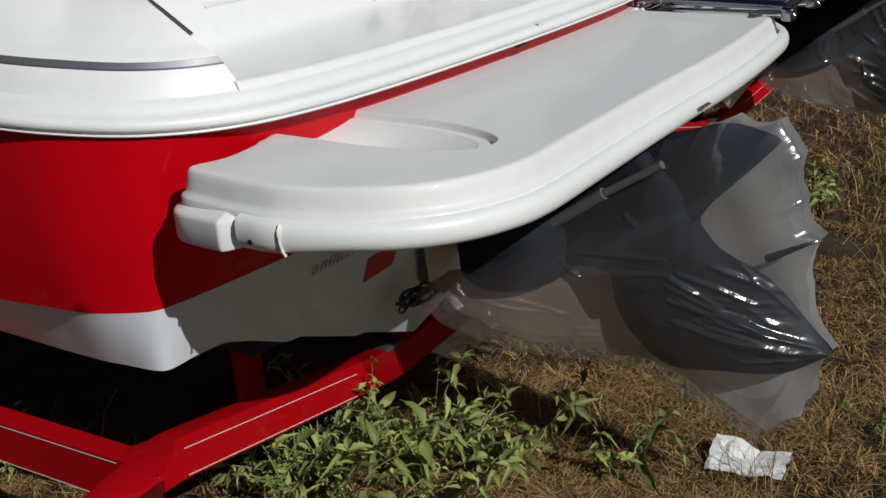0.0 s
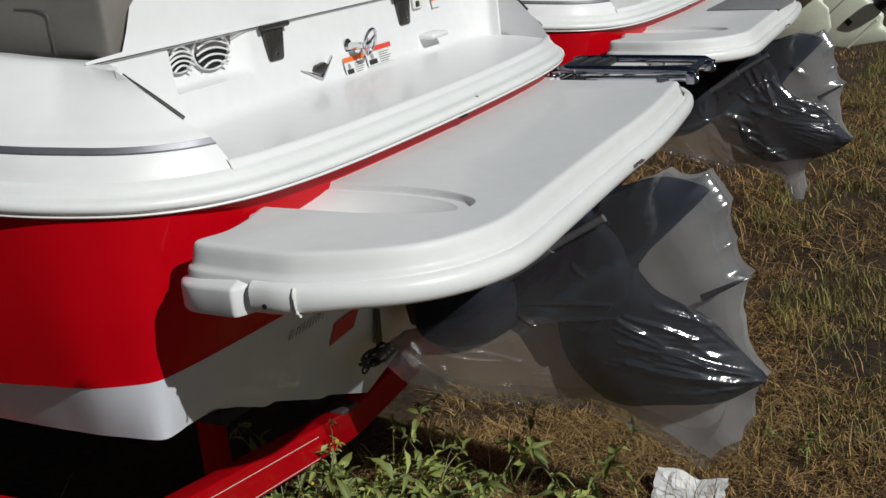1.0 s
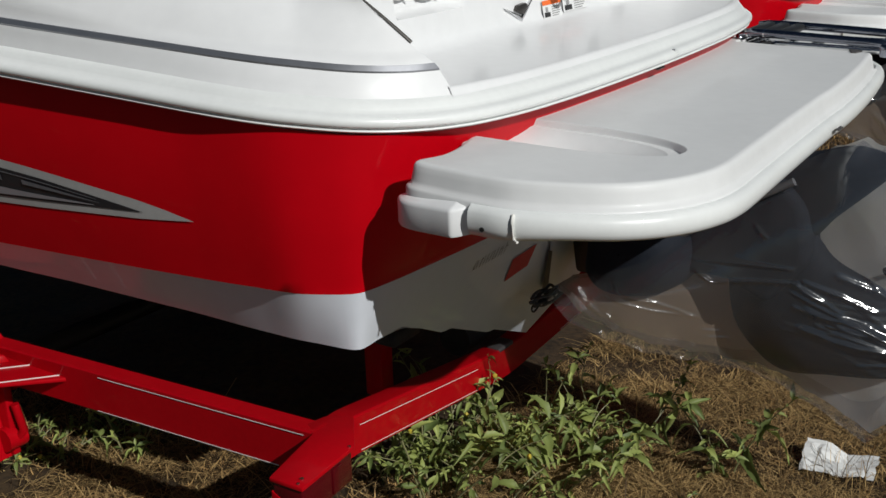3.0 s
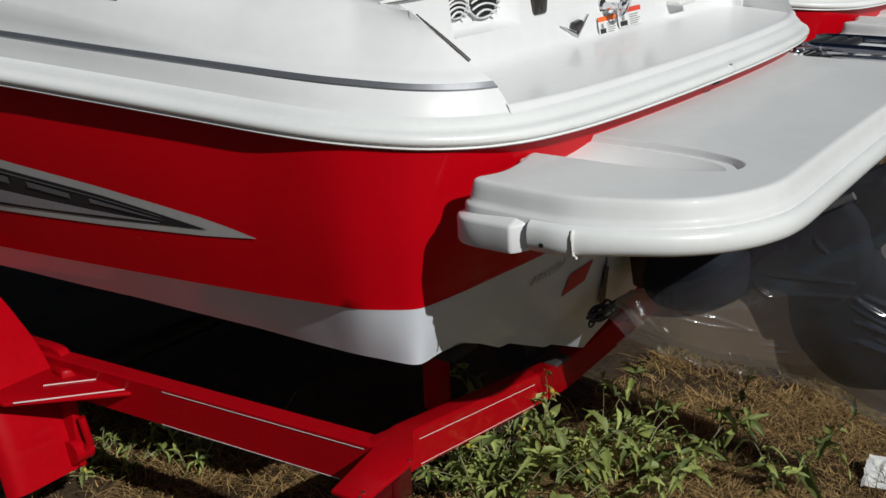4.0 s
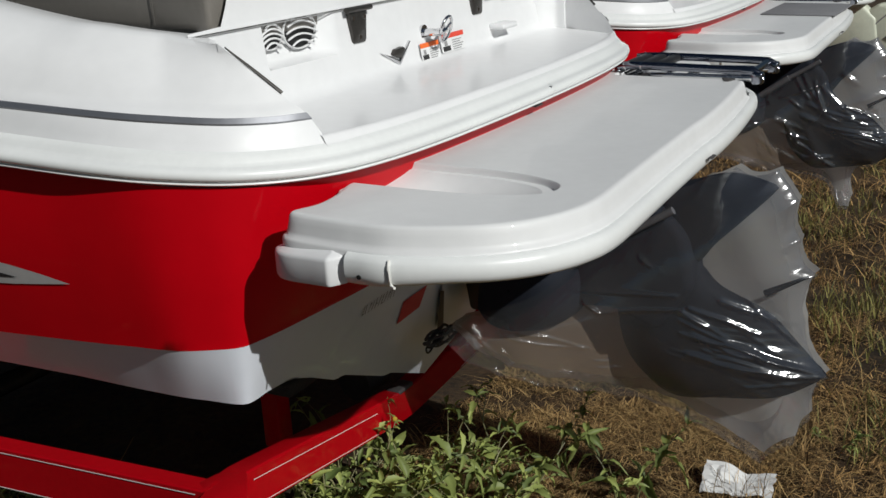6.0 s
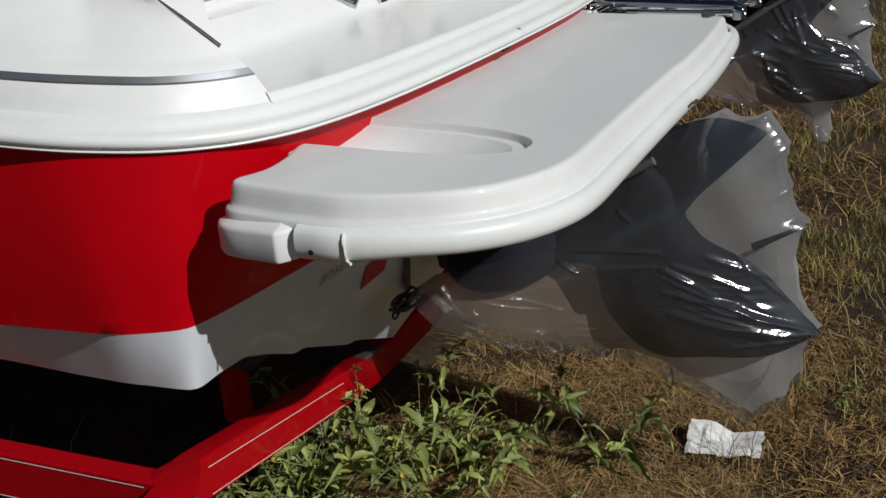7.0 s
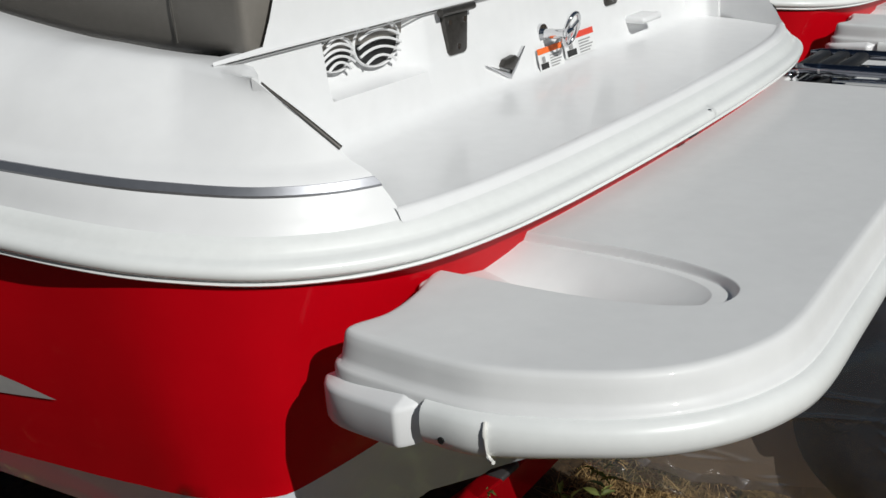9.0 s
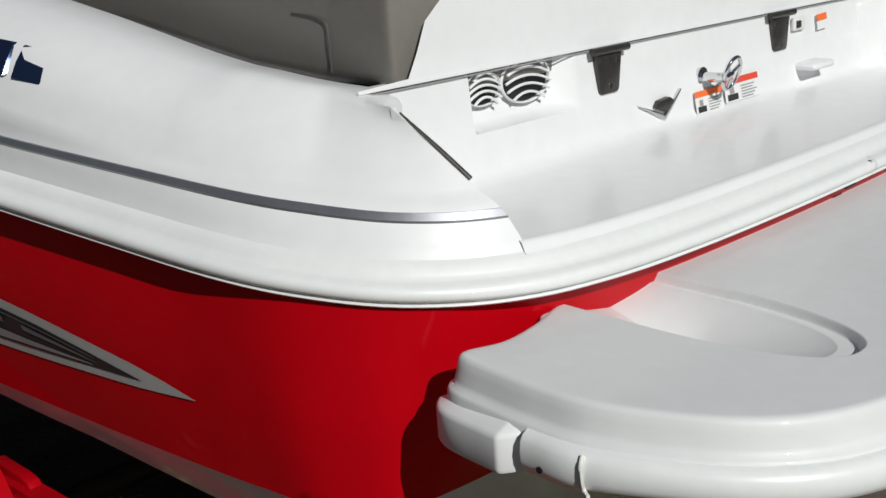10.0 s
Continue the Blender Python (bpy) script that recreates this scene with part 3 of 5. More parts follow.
def build_platform(boat):
    plat = grid_platform(boat)
    # moulded block round the forward corner and the rub strip round the rest, on both sides
    idx = np.arange(len(P_RING))
    for sign in (1, -1):
        near = [i for i in idx if sign * P_RING[i, 1] < -0.99 and P_RING[i, 0] < 0.376 and sign * P_N[i, 1] < -0.20]
        near.sort(key=lambda i: P_RING[i, 0] - 0.4 * (sign * P_RING[i, 1] > -1.1) * (sign * P_RING[i, 1] + 1.1))
        prof = [(0.014, -0.046), (0.030, -0.0545), (0.044, -0.060), (0.0485, -0.064), (0.050, -0.069), (0.050, -0.112), (0.047, -0.118), (0.01, -0.1195)]
        fine = np.r_[np.linspace(0, len(near) - 5, 40)[:-1], np.linspace(len(near) - 5, len(near) - 1, 16)]
        p, nn = (np.stack([np.interp(fine, np.arange(len(near)), q[near][:, k]) for k in (0, 1)], 1) for q in (P_RING, P_N))
        blk = swept(prof, p, nn, np.full(len(fine), P_TOP))
        run = np.linspace(0, 1, len(fine))
        left = np.linalg.norm(p - p[-1], axis=1)
        slant = np.maximum(0, 0.024 - left) / 0.024                        # the end is cut at a slant, its edge rounded
        blk[:, :, :2] -= nn[:, None] * (0.012 * (1 - run) + 0.030 * slant ** 1.15)[:, None, None]
        blk[:, :, 2] -= (0.012 * (1 - run))[:, None]
        grid("corner_block", blk, WHITE, plat, "white moulded corner block", close_v=True, cap=True, sharp=40)
    strip = [i for i in idx if P_RING[i, 0] > 0.381 and not (abs(P_RING[i, 1]) < 0.9 and P_RING[i, 0] < 0.5)]
    strip = sorted(strip, key=lambda i: math.atan2(P_RING[i, 1], P_RING[i, 0] - 0.1))
    p, nn = P_RING[strip], P_N[strip]
    prof = [(0.013, -0.052), (0.025, -0.0525), (0.034, -0.057), (0.039, -0.065), (0.041, -0.076), (0.040, -0.087), (0.036, -0.096), (0.028, -0.102), (0.013, -0.104)]
    body = swept(prof, p, nn, np.full(len(p), P_TOP))
    ends = np.minimum(np.arange(len(p)), np.arange(len(p))[::-1])
    body[:, :, :2] -= nn[:, None] * (0.003 * smooth01(16, 2, ends))[:, None, None]
    body[:, 4:, 2] -= 0.011 * smooth01(46, 4, ends)[:, None] * np.array([0.3, 0.6, 0.85, 1, 1])
    grid("rub_strip", body, RAIL, plat, "white vinyl rub strip on the platform's edge", close_v=True, cap=True, sharp=50)
    # end screw, cable tie and the scuffs' small rivet
    c = np.r_[p[7] + nn[7] * 0.0375, P_TOP - 0.094]
    tube("strip_screw", [c, c + np.r_[nn[7] * 0.003, 0]], 0.0048, BOLT, plat, sides=10)
    k = 19
    tie = [np.r_[p[k] + nn[k] * d, P_TOP + z] for d, z in ((0.036, -0.056), (0.0425, -0.066), (0.0435, -0.078), (0.0415, -0.092), (0.037, -0.102), (0.037, -0.105), (0.039, -0.107), (0.042, -0.107))]
    tie = [q + np.r_[0.012 * smooth01(4, 8, i) + 0, 0, 0] for i, q in enumerate(tie)]
    tube("cable_tie", spline(tie, 20), 0.0028, NYLON, plat, "white cable tie", sides=6)
    # a lifted joint of the rub strip on the aft edge
    prism("strip_gap", [(0.788, -0.085), (0.7975, -0.080), (0.7975, -0.042), (0.788, -0.036)], P_TOP - 0.0735, P_TOP - 0.0705, "z", GASKET, plat)
    # grip bosses beside the hull
    for sign in (1, -1):
        box("boss", (0.214, -0.925 if sign > 0 else 0.865, 1.205), (0.266, -0.865 if sign > 0 else 0.925, 1.232), WHITE, plat, bevel=0.010, segments=3)
    return plat


def grid_platform(boat):
    n = len(P_RING)
    axis_pt = np.stack([np.full(n, 0.50), np.clip(P_RING[:, 1], -0.86, 0.86)], 1)
    prof = [(-0.012, 0), (-0.006, -0.0006), (-0.002, -0.003), (0.0015, -0.008), (0.004, -0.020), (0.008, -0.036), (0.010, -0.044), (0.017, -0.0475), (0.020, -0.053),
            (0.020, -0.098), (0.016, -0.102), (-0.02, -0.102)]
    rows = []
    edge = P_RING + P_N * prof[0][0]
    for s in np.r_[np.linspace(0, 0.965, 190), np.linspace(0.97, 1, 5)]:
        q = axis_pt + (edge - axis_pt) * s
        rows.append(np.c_[q, P_TOP + scoop(q[:, 0], q[:, 1])])
    for d, z in prof[1:]:
        q = P_RING + P_N * d
        dz = scoop(q[:, 0], q[:, 1]) * (1 if z > -0.05 else 0)
        rows.append(np.c_[q, np.maximum(P_TOP + z + dz, P_TOP - 0.102)])
    return grid("swim_platform", np.array(rows), NONSKID, boat, "matt white moulded swim platform with a scooped step", close_v=True, sharp=50)


def build_ladder(boat, plat):
    lad = box("boarding_ladder", (0.24, 0.735, 1.2140), (0.40, 1.0, 1.2200), STAINLESS_DARK, plat, "folded dark stainless boarding ladder", bevel=0.002)
    for y in (0.752, 0.982):
        path = spline([(0.26, y, 1.240), (0.29, y, 1.2580), (0.67, y, 1.2580), (0.718, y, 1.2520), (0.735, y, 1.2300)], 24)
        tube("side_tube", path, 0.0135, STAINLESS_DARK, lad, sides=12)
        inner = [(0.37, y + (0.02 if y < 0.9 else -0.02), 1.2260), (0.71, y + (0.012 if y < 0.9 else -0.012), 1.2330)]
        tube("lower_rail", inner, 0.0105, CHROME, lad, "bright stainless lower rail", sides=10)
        tube("end_ring", [(0.282, y, 1.2550), (0.288, y, 1.2570)], 0.0155, CHROME, lad, sides=12)
        tube("end_ring", [(0.338, y, 1.2580), (0.344, y, 1.2580)], 0.0155, CHROME, lad, sides=12)
        box("hinge_block", (0.705, y - 0.022, 1.2180), (0.74, y + 0.022, 1.2560), STAINLESS_DARK, lad, bevel=0.006)
    for x in (0.275, 0.325, 0.375):
        box("tread", (x, 0.757, 1.2460), (x + 0.034, 0.977, 1.2690), BLACK, lad, "black plastic ladder tread", bevel=0.007)
    tube("cross_tube", [(0.705, 0.752, 1.2540), (0.705, 0.982, 1.2540)], 0.0125, STAINLESS_DARK, lad)
    tube("cross_tube", [(0.49, 0.765, 1.2290), (0.49, 0.97, 1.2290)], 0.010, BLACK, lad)
    tube("pivot_pin", [(0.28, 0.74, 1.2270), (0.28, 0.995, 1.2270)], 0.009, CHROME, lad)
    loop = spline([(0.27, 0.74, 1.2240), (0.26, 0.70, 1.2200), (0.31, 0.705, 1.2220), (0.37, 0.735, 1.2370)], 16)
    tube("retaining_strap", loop, 0.005, BLACK, lad, sides=6)
    prism("strap_clip", [(0.618, 0.715), (0.662, 0.705), (0.652, 0.665), (0.640, 0.662)], 1.2345, 1.2400, "z", GASKET, lad)


# ---- fittings on the aft deck's wall ----
def build_fittings(boat):
    wall = -0.079
    # louvred round vents in the pocket
    for y, z, r in ((-0.665, 1.512, 0.050), (-0.543, 1.514, 0.071)):
        x = -0.113
        a = np.linspace(0, 2 * np.pi, 37)
        vent = grid("air_vent", [[(x + dx, y + rr * math.cos(t), z + rr * 0.62 * math.sin(t)) for dx, rr in ((0.002, r * 1.03), (0.006, r * 1.02), (0.007, r), (0.006, r * 0.96), (-0.004, r * 0.95))]
                                  for t in a], WHITE, boat, "round white louvred air vent", sharp=60)
        grid("vent_throat", [[(x + 0.0015, y + r * 0.93 * k * math.cos(t), z + r * 0.57 * k * math.sin(t)) for k in (0.02, 1)] for t in a], BLACK, vent)
        for k in np.linspace(-0.72, 0.74, 5):
            half = r * 0.93 * math.sqrt(1 - k * k)
            pts = [(x + 0.012, y + half * s, z + r * 0.6 * k - 0.006 + 0.014 * (1 - s * s) - 0.06 * half * s) for s in np.linspace(-1, 1, 11)]
            tube("louvre", pts, 0.0026, WHITE, vent, sides=6)
    # hatch hinges
    for y in (-0.32, 0.39):
        h = prism("hatch_hinge", [(y - 0.043, 1.542), (y + 0.043, 1.542), (y + 0.032, 1.463), (y + 0.026, 1.457), (y - 0.026, 1.457), (y - 0.032, 1.463)], wall - 0.008, wall + 0.004, "x",
                  BRUSHED, boat, "dark brushed metal hatch hinge", bevel=0.0015)
        tube("knuckle", [(wall + 0.006, y - 0.06, 1.545), (wall + 0.006, y + 0.06, 1.545)], 0.008, BRUSHED, h)
        for dy, dz in ((-0.027, 1.522), (0.027, 1.522), (0, 1.472)):
            tube("screw", [(wall + 0.003, y + dy, dz), (wall + 0.0065, y + dy, dz)], 0.006, CHROME, h, sides=8)
    # winged badge, kept as a plain shape
    badge = prism("badge", [(-0.229, 1.416), (-0.185, 1.402), (-0.137, 1.385), (-0.11, 1.405), (-0.071, 1.432), (-0.107, 1.396), (-0.137, 1.371), (-0.181, 1.394)], -0.076, -0.064, "x", CHROME, boat,
                  "winged chrome badge with a dark gem", bevel=0.001)
    prism("gem", [(-0.176, 1.405), (-0.137, 1.391), (-0.109, 1.413), (-0.124, 1.422), (-0.163, 1.418)], -0.074, -0.058, "x", BRUSHED, badge, "dark faceted gem", bevel=0.003)
    # warning labels: print as plain bars
    for y0, y1, z0, z1, head in ((-0.018, 0.095, 1.364, 1.414, ORANGE), (0.108, 0.262, 1.370, 1.424, LABEL_RED)):
        x = wall + 0.006
        lean = lambda z: -0.0635 - 0.19 * (z - 1.372)
        lab = finish("warning_label", [(lean(z0) + 0.004, y0, z0), (lean(z0) + 0.004, y1, z0), (lean(z1) + 0.004, y1, z1), (lean(z1) + 0.004, y0, z1)], [(0, 1, 2, 3)], PAPER_WHITE, boat,
                     "white warning label with a coloured header")

        def bar(name, a0, a1, b0, b1, m, lift=0.0052):
            u0, u1 = y0 + (y1 - y0) * a0, y0 + (y1 - y0) * a1
            w0, w1 = z0 + (z1 - z0) * b0, z0 + (z1 - z0) * b1
            finish(name, [(lean(w0) + lift, u0, w0), (lean(w0) + lift, u1, w0), (lean(w1) + lift, u1, w1), (lean(w1) + lift, u0, w1)], [(0, 1, 2, 3)], m, lab)
        bar("header", 0, 1, 0.74, 1, head)
        bar("pictogram", 0.06, 0.36, 0.08, 0.34, INK)
        bar("pictogram", 0.14, 0.26, 0.36, 0.62, INK_GREY)
        for k in range(5):
            bar("print_bar", 0.46, 0.80 + 0.12 * ((k * 7) % 3) / 2, 0.08 + 0.12 * k, 0.13 + 0.12 * k, INK_GREY)
    # tow eye: a bracket with a pulley-like ring
    eye = tube("tow_eye", [(-0.085, 0.03, 1.442), (-0.02, 0.03, 1.444)], 0.011, CHROME, boat, "chrome tow eye on a short bracket")
    tube("flange", [(-0.082, 0.03, 1.442), (-0.074, 0.03, 1.442)], 0.022, CHROME, eye, sides=16)
    tube("ring", [(-0.02 + 0.012 * math.sin(a), 0.060 + 0.031 * math.cos(a), 1.450 + 0.036 * math.sin(a)) for a in np.linspace(0, 2 * np.pi, 25)], 0.005, CHROME, eye, sides=8)
    for a in (0.5, 2.6, 4.7):
        tube("spoke", [(-0.02, 0.060, 1.45), (-0.02 + 0.012 * math.sin(a), 0.060 + 0.031 * math.cos(a), 1.45 + 0.036 * math.sin(a))], 0.004, CHROME, eye, sides=6)
    tube("pin", [(-0.02, 0.03, 1.444), (-0.02, 0.060, 1.45)], 0.008, CHROME, eye, sides=8)
    # moulded step cup and its companion switch plate
    box("moulded_cup", (-0.085, 0.46, 1.400), (-0.020, 0.575, 1.418), WHITE, boat, "white moulded step", bevel=0.008)
    side = finish("side_label", [(-0.0755, 0.585, 1.485), (-0.0755, 0.64, 1.487), (-0.082, 0.64, 1.525), (-0.082, 0.585, 1.523)], [(0, 1, 2, 3)], PAPER_WHITE, boat, "small warning label with an orange header")
    finish("header", [(-0.0775, 0.585, 1.507), (-0.0775, 0.64, 1.509), (-0.0808, 0.64, 1.525), (-0.0808, 0.585, 1.523)], [(0, 1, 2, 3)], ORANGE, side)
    box("switch_plate", (-0.084, 0.455, 1.495), (-0.074, 0.515, 1.528), NYLON, boat, "small white switch plate", bevel=0.004)
    box("switch", (-0.076, 0.465, 1.503), (-0.069, 0.485, 1.520), INK, boat, bevel=0.002)
    # side badge letters stand as plain blocks, lying on the deck's side
    g = coaming()
    for k in range(5):
        x1 = -0.637 - 0.088 * k
        x0 = x1 - 0.073
        rows = []
        for x, cut_in in ((x0, 0.004), (x0 + 0.004, 0.0), (x1 - 0.004, 0.0), (x1, 0.004)):
            z0 = 1.553 - 0.135 * (x + 0.637) + cut_in
            z1 = z0 + 0.058 - 2 * cut_in
            col = g[int(np.argmin(np.abs(g[:, 0, 0] - x)))]
            on = lambda z: float(np.interp(z, col[:15, 2], col[:15, 1]))
            lift = 0.005 if cut_in == 0 else 0.001
            rows.append([(x, on(z0) + 0.004, z0), (x - 0.001, on(z0 + 0.003) - lift, z0 + 0.003), (x - 0.005, on((z0 + z1) / 2) - lift, (z0 + z1) / 2), (x - 0.009, on(z1 - 0.003) - lift, z1 - 0.003), (x - 0.010, on(z1) + 0.004, z1)])
        grid("badge_block", rows, BLUE_LETTER, boat, "dark blue chrome badge block", sharp=30)
    # springy cleat near the cushion
    cleat = tube("cleat", [(-1.12, -1.0, 1.70), (-1.0, -1.0, 1.685)], 0.008, CHROME, boat, "chrome mooring cleat")
    tube("post", [(-1.09, -1.0, 1.65), (-1.09, -1.0, 1.70)], 0.007, CHROME, cleat, sides=8)
    tube("post", [(-1.03, -1.0, 1.64), (-1.03, -1.0, 1.69)], 0.007, CHROME, cleat, sides=8)


def hull_point(x, z):
    """A place on the port side of the hull."""
    f = float(np.interp(-x, -PORT[:, 0], np.arange(len(PORT))))
    i = min(int(f), len(PORT) - 2)
    p = (PORT[i] + (PORT[i + 1] - PORT[i]) * (f - i))[None]
    n = (PORT_N[i] + (PORT_N[i + 1] - PORT_N[i]) * (f - i))[None]
    b, hi = (q[0] for q in hull_lines(p, n)[1:])
    k = np.clip((z - b[2]) / (hi[2] - b[2]), 0, 1)
    xyz = b + (hi - b) * k
    xyz[:2] += n[0] * 0.012 * math.sin(math.pi * k)
    return np.array([x, xyz[1] + (x - xyz[0]) * -n[0, 0] / n[0, 1], z])


def decal(name, outline, material, boat, label="", proud=0.003):
    """A long flat graphic on the hull's side: upper and lower line, each (x, z) from bow to stern."""
    up, low = outline
    xs = np.linspace(up[0][0], up[-1][0], 40)
    zu, zl = np.interp(xs, *zip(*up)), np.interp(xs, *zip(*low))
    rows = []
    for x, a, b in zip(xs, zu, zl):
        rows.append([hull_point(x, b + (a - b) * k) + (0, -proud, 0) for k in (0, 0.33, 0.66, 1)])
    return grid(name, rows, material, boat, label)


def build_decals(boat):
    tip, tip2 = (-0.285, 1.050), (-0.425, 1.052)
    g = decal("side_graphic", ([(-3.4, 1.32), (-1.1, 1.149), (-0.74, 1.116), (-0.41, 1.077), tip], [(-3.4, 0.96), (-1.2, 0.993), (-0.78, 1.013), (-0.43, 1.035), tip]), GRAPH_GREY, boat,
              "grey and black arrowhead graphic tapering to a point")
    decal("graphic_dark", ([(-3.4, 1.29), (-1.124, 1.127), (-0.75, 1.096), (-0.58, 1.074), tip2], [(-3.4, 0.985), (-1.17, 1.013), (-0.77, 1.032), (-0.59, 1.043), tip2]), GRAPH_DARK, g, proud=0.0045)
    decal("graphic_line", ([(-3.4, 1.275), (-1.124, 1.119), (-0.75, 1.088), (-0.56, 1.066)], [(-3.4, 1.270), (-1.124, 1.114), (-0.75, 1.085), (-0.56, 1.064)]), GRAPH_MID, g, proud=0.006)
    decal("graphic_fill", ([(-3.4, 1.10), (-1.15, 1.062), (-0.95, 1.055), (-0.77, 1.0505), (-0.57, 1.0505)], [(-3.4, 1.0), (-1.165, 1.022), (-0.96, 1.029), (-0.77, 1.039), (-0.57, 1.0490)]), GRAPH_FILL, g, proud=0.006)
    for k in range(9):
        x0, x1 = -1.015 - 0.215 * (k - 1), -0.855 - 0.215 * (k - 1)
        if k == 0:
            x1 = -0.55
        zu = lambda x: np.interp(x, (-3.4, -1.124, -0.75, -0.55), (1.262, 1.108, 1.0785, 1.0595))
        h = 0.013 + 0.010 * smooth01(-0.8, -1.3, x0)
        decal("graphic_bar", ([(x0 + 0.012, zu(x0)), (x1, zu(x1) - 0.001)], [(x0 + 0.012, zu(x0) - h * 0.9), (x1, zu(x1) - (0.002 if k == 0 else h * 0.85))]), GRAPH_MID, g, proud=0.0075)


def transom_point(y, z):
    q = np.array([[np.interp(y, *sorted_stern()), y]])
    lo = chine(q, np.array([[1.0, 0.0]]))[0]
    hi = np.array([q[0, 0] - hull_lap(q[0, 0]), y, rail_z(q[0, 0]) - 0.004])
    f = np.clip((z - lo[2]) / (hi[2] - lo[2]), 0, 1)
    p = lo + (hi - lo) * f
    p[:2] += np.array([1.0, 0.0]) * 0.012 * math.sin(math.pi * np.clip((z - 0.915) / (hi[2] - 0.915), 0, 1))
    return np.array([p[0], y, z])


def patch(name, quad, material, boat, label="", proud=0.003):
    pts = [[transom_point(*(np.array(quad[0]) * (1 - u) * (1 - v) + np.array(quad[1]) * u * (1 - v) + np.array(quad[2]) * u * v + np.array(quad[3]) * (1 - u) * v)) + (proud, 0, 0)
            for u in np.linspace(0, 1, 5)] for v in np.linspace(0, 1, 4)]
    return grid(name, pts, material, boat, label)


def build_transom(boat):
    patch("red_sticker", [(-0.412, 0.712), (-0.295, 0.724), (-0.300, 0.795), (-0.422, 0.785)], STICKER, boat, "faded red square sticker on the transom")
    # an inked stock number, kept as plain strokes
    rng = random.Random(8)
    for k in range(11):
        y, z = -0.650 + 0.0145 * k, 0.826 + 0.0004 * k
        h = 0.033 + rng.uniform(-0.006, 0.004)
        lean = rng.uniform(-0.006, 0.002)
        patch("ink_mark", [(y, z), (y + 0.0025, z), (y + 0.0025 + lean, z + h), (y + lean, z + h)], INK, boat)
        if k % 2 == 0:
            zz = z + rng.choice((0.002, 0.012, 0.022))
            patch("ink_mark", [(y, zz), (y + 0.008, zz), (y + 0.008, zz + 0.003), (y, zz + 0.003)], INK, boat)
    # drive mounting plate, trim tab edge and bracket
    prism("transom_plate", [(0.03, 0.60), (-0.02, 0.80), (-0.03, 1.02), (0.0, 1.08), (0.15, 1.08), (0.22, 1.02), (0.20, 0.70), (0.10, 0.60)], 0.02, 0.14, "x", BLACK, boat,
          "black outdrive mounting plate", bevel=0.015)
    patch("trim_tab", [(-0.112, 0.587), (-0.058, 0.566), (-0.175, 0.735), (-0.205, 0.745)], BLACK, boat, "black trim tab edge", proud=0.012)
    patch("transom_bracket", [(-0.056, 0.566), (0.030, 0.545), (-0.05, 0.76), (-0.23, 0.80)], HULL_WHITE, boat, "white transom bracket plate", proud=0.008)


# ---- outdrive and its bag ----
def pillow(name, outline, half, material, parent, label=""):
    """A closed outline in the boat's upright plane, swelling to both sides."""
    o = spline(list(outline) + [outline[0]], 72)[:-1]
    c = o.mean(0)
    rows = []
    for k in np.r_[np.linspace(0.02, 1, 12), np.linspace(1, 0.02, 12)[1:]]:
        rows.append(k)
    pts = []
    for i, k in enumerate(rows):
        y = half * (1 - k ** 3) ** 0.55 * (-1 if i < 12 else 1)
        q = c + (o - c) * k
        pts.append(np.c_[q[:, 0], np.full(len(q), y), q[:, 1]])
    return grid(name, pts, material, parent, label, close_v=True, sharp=60)


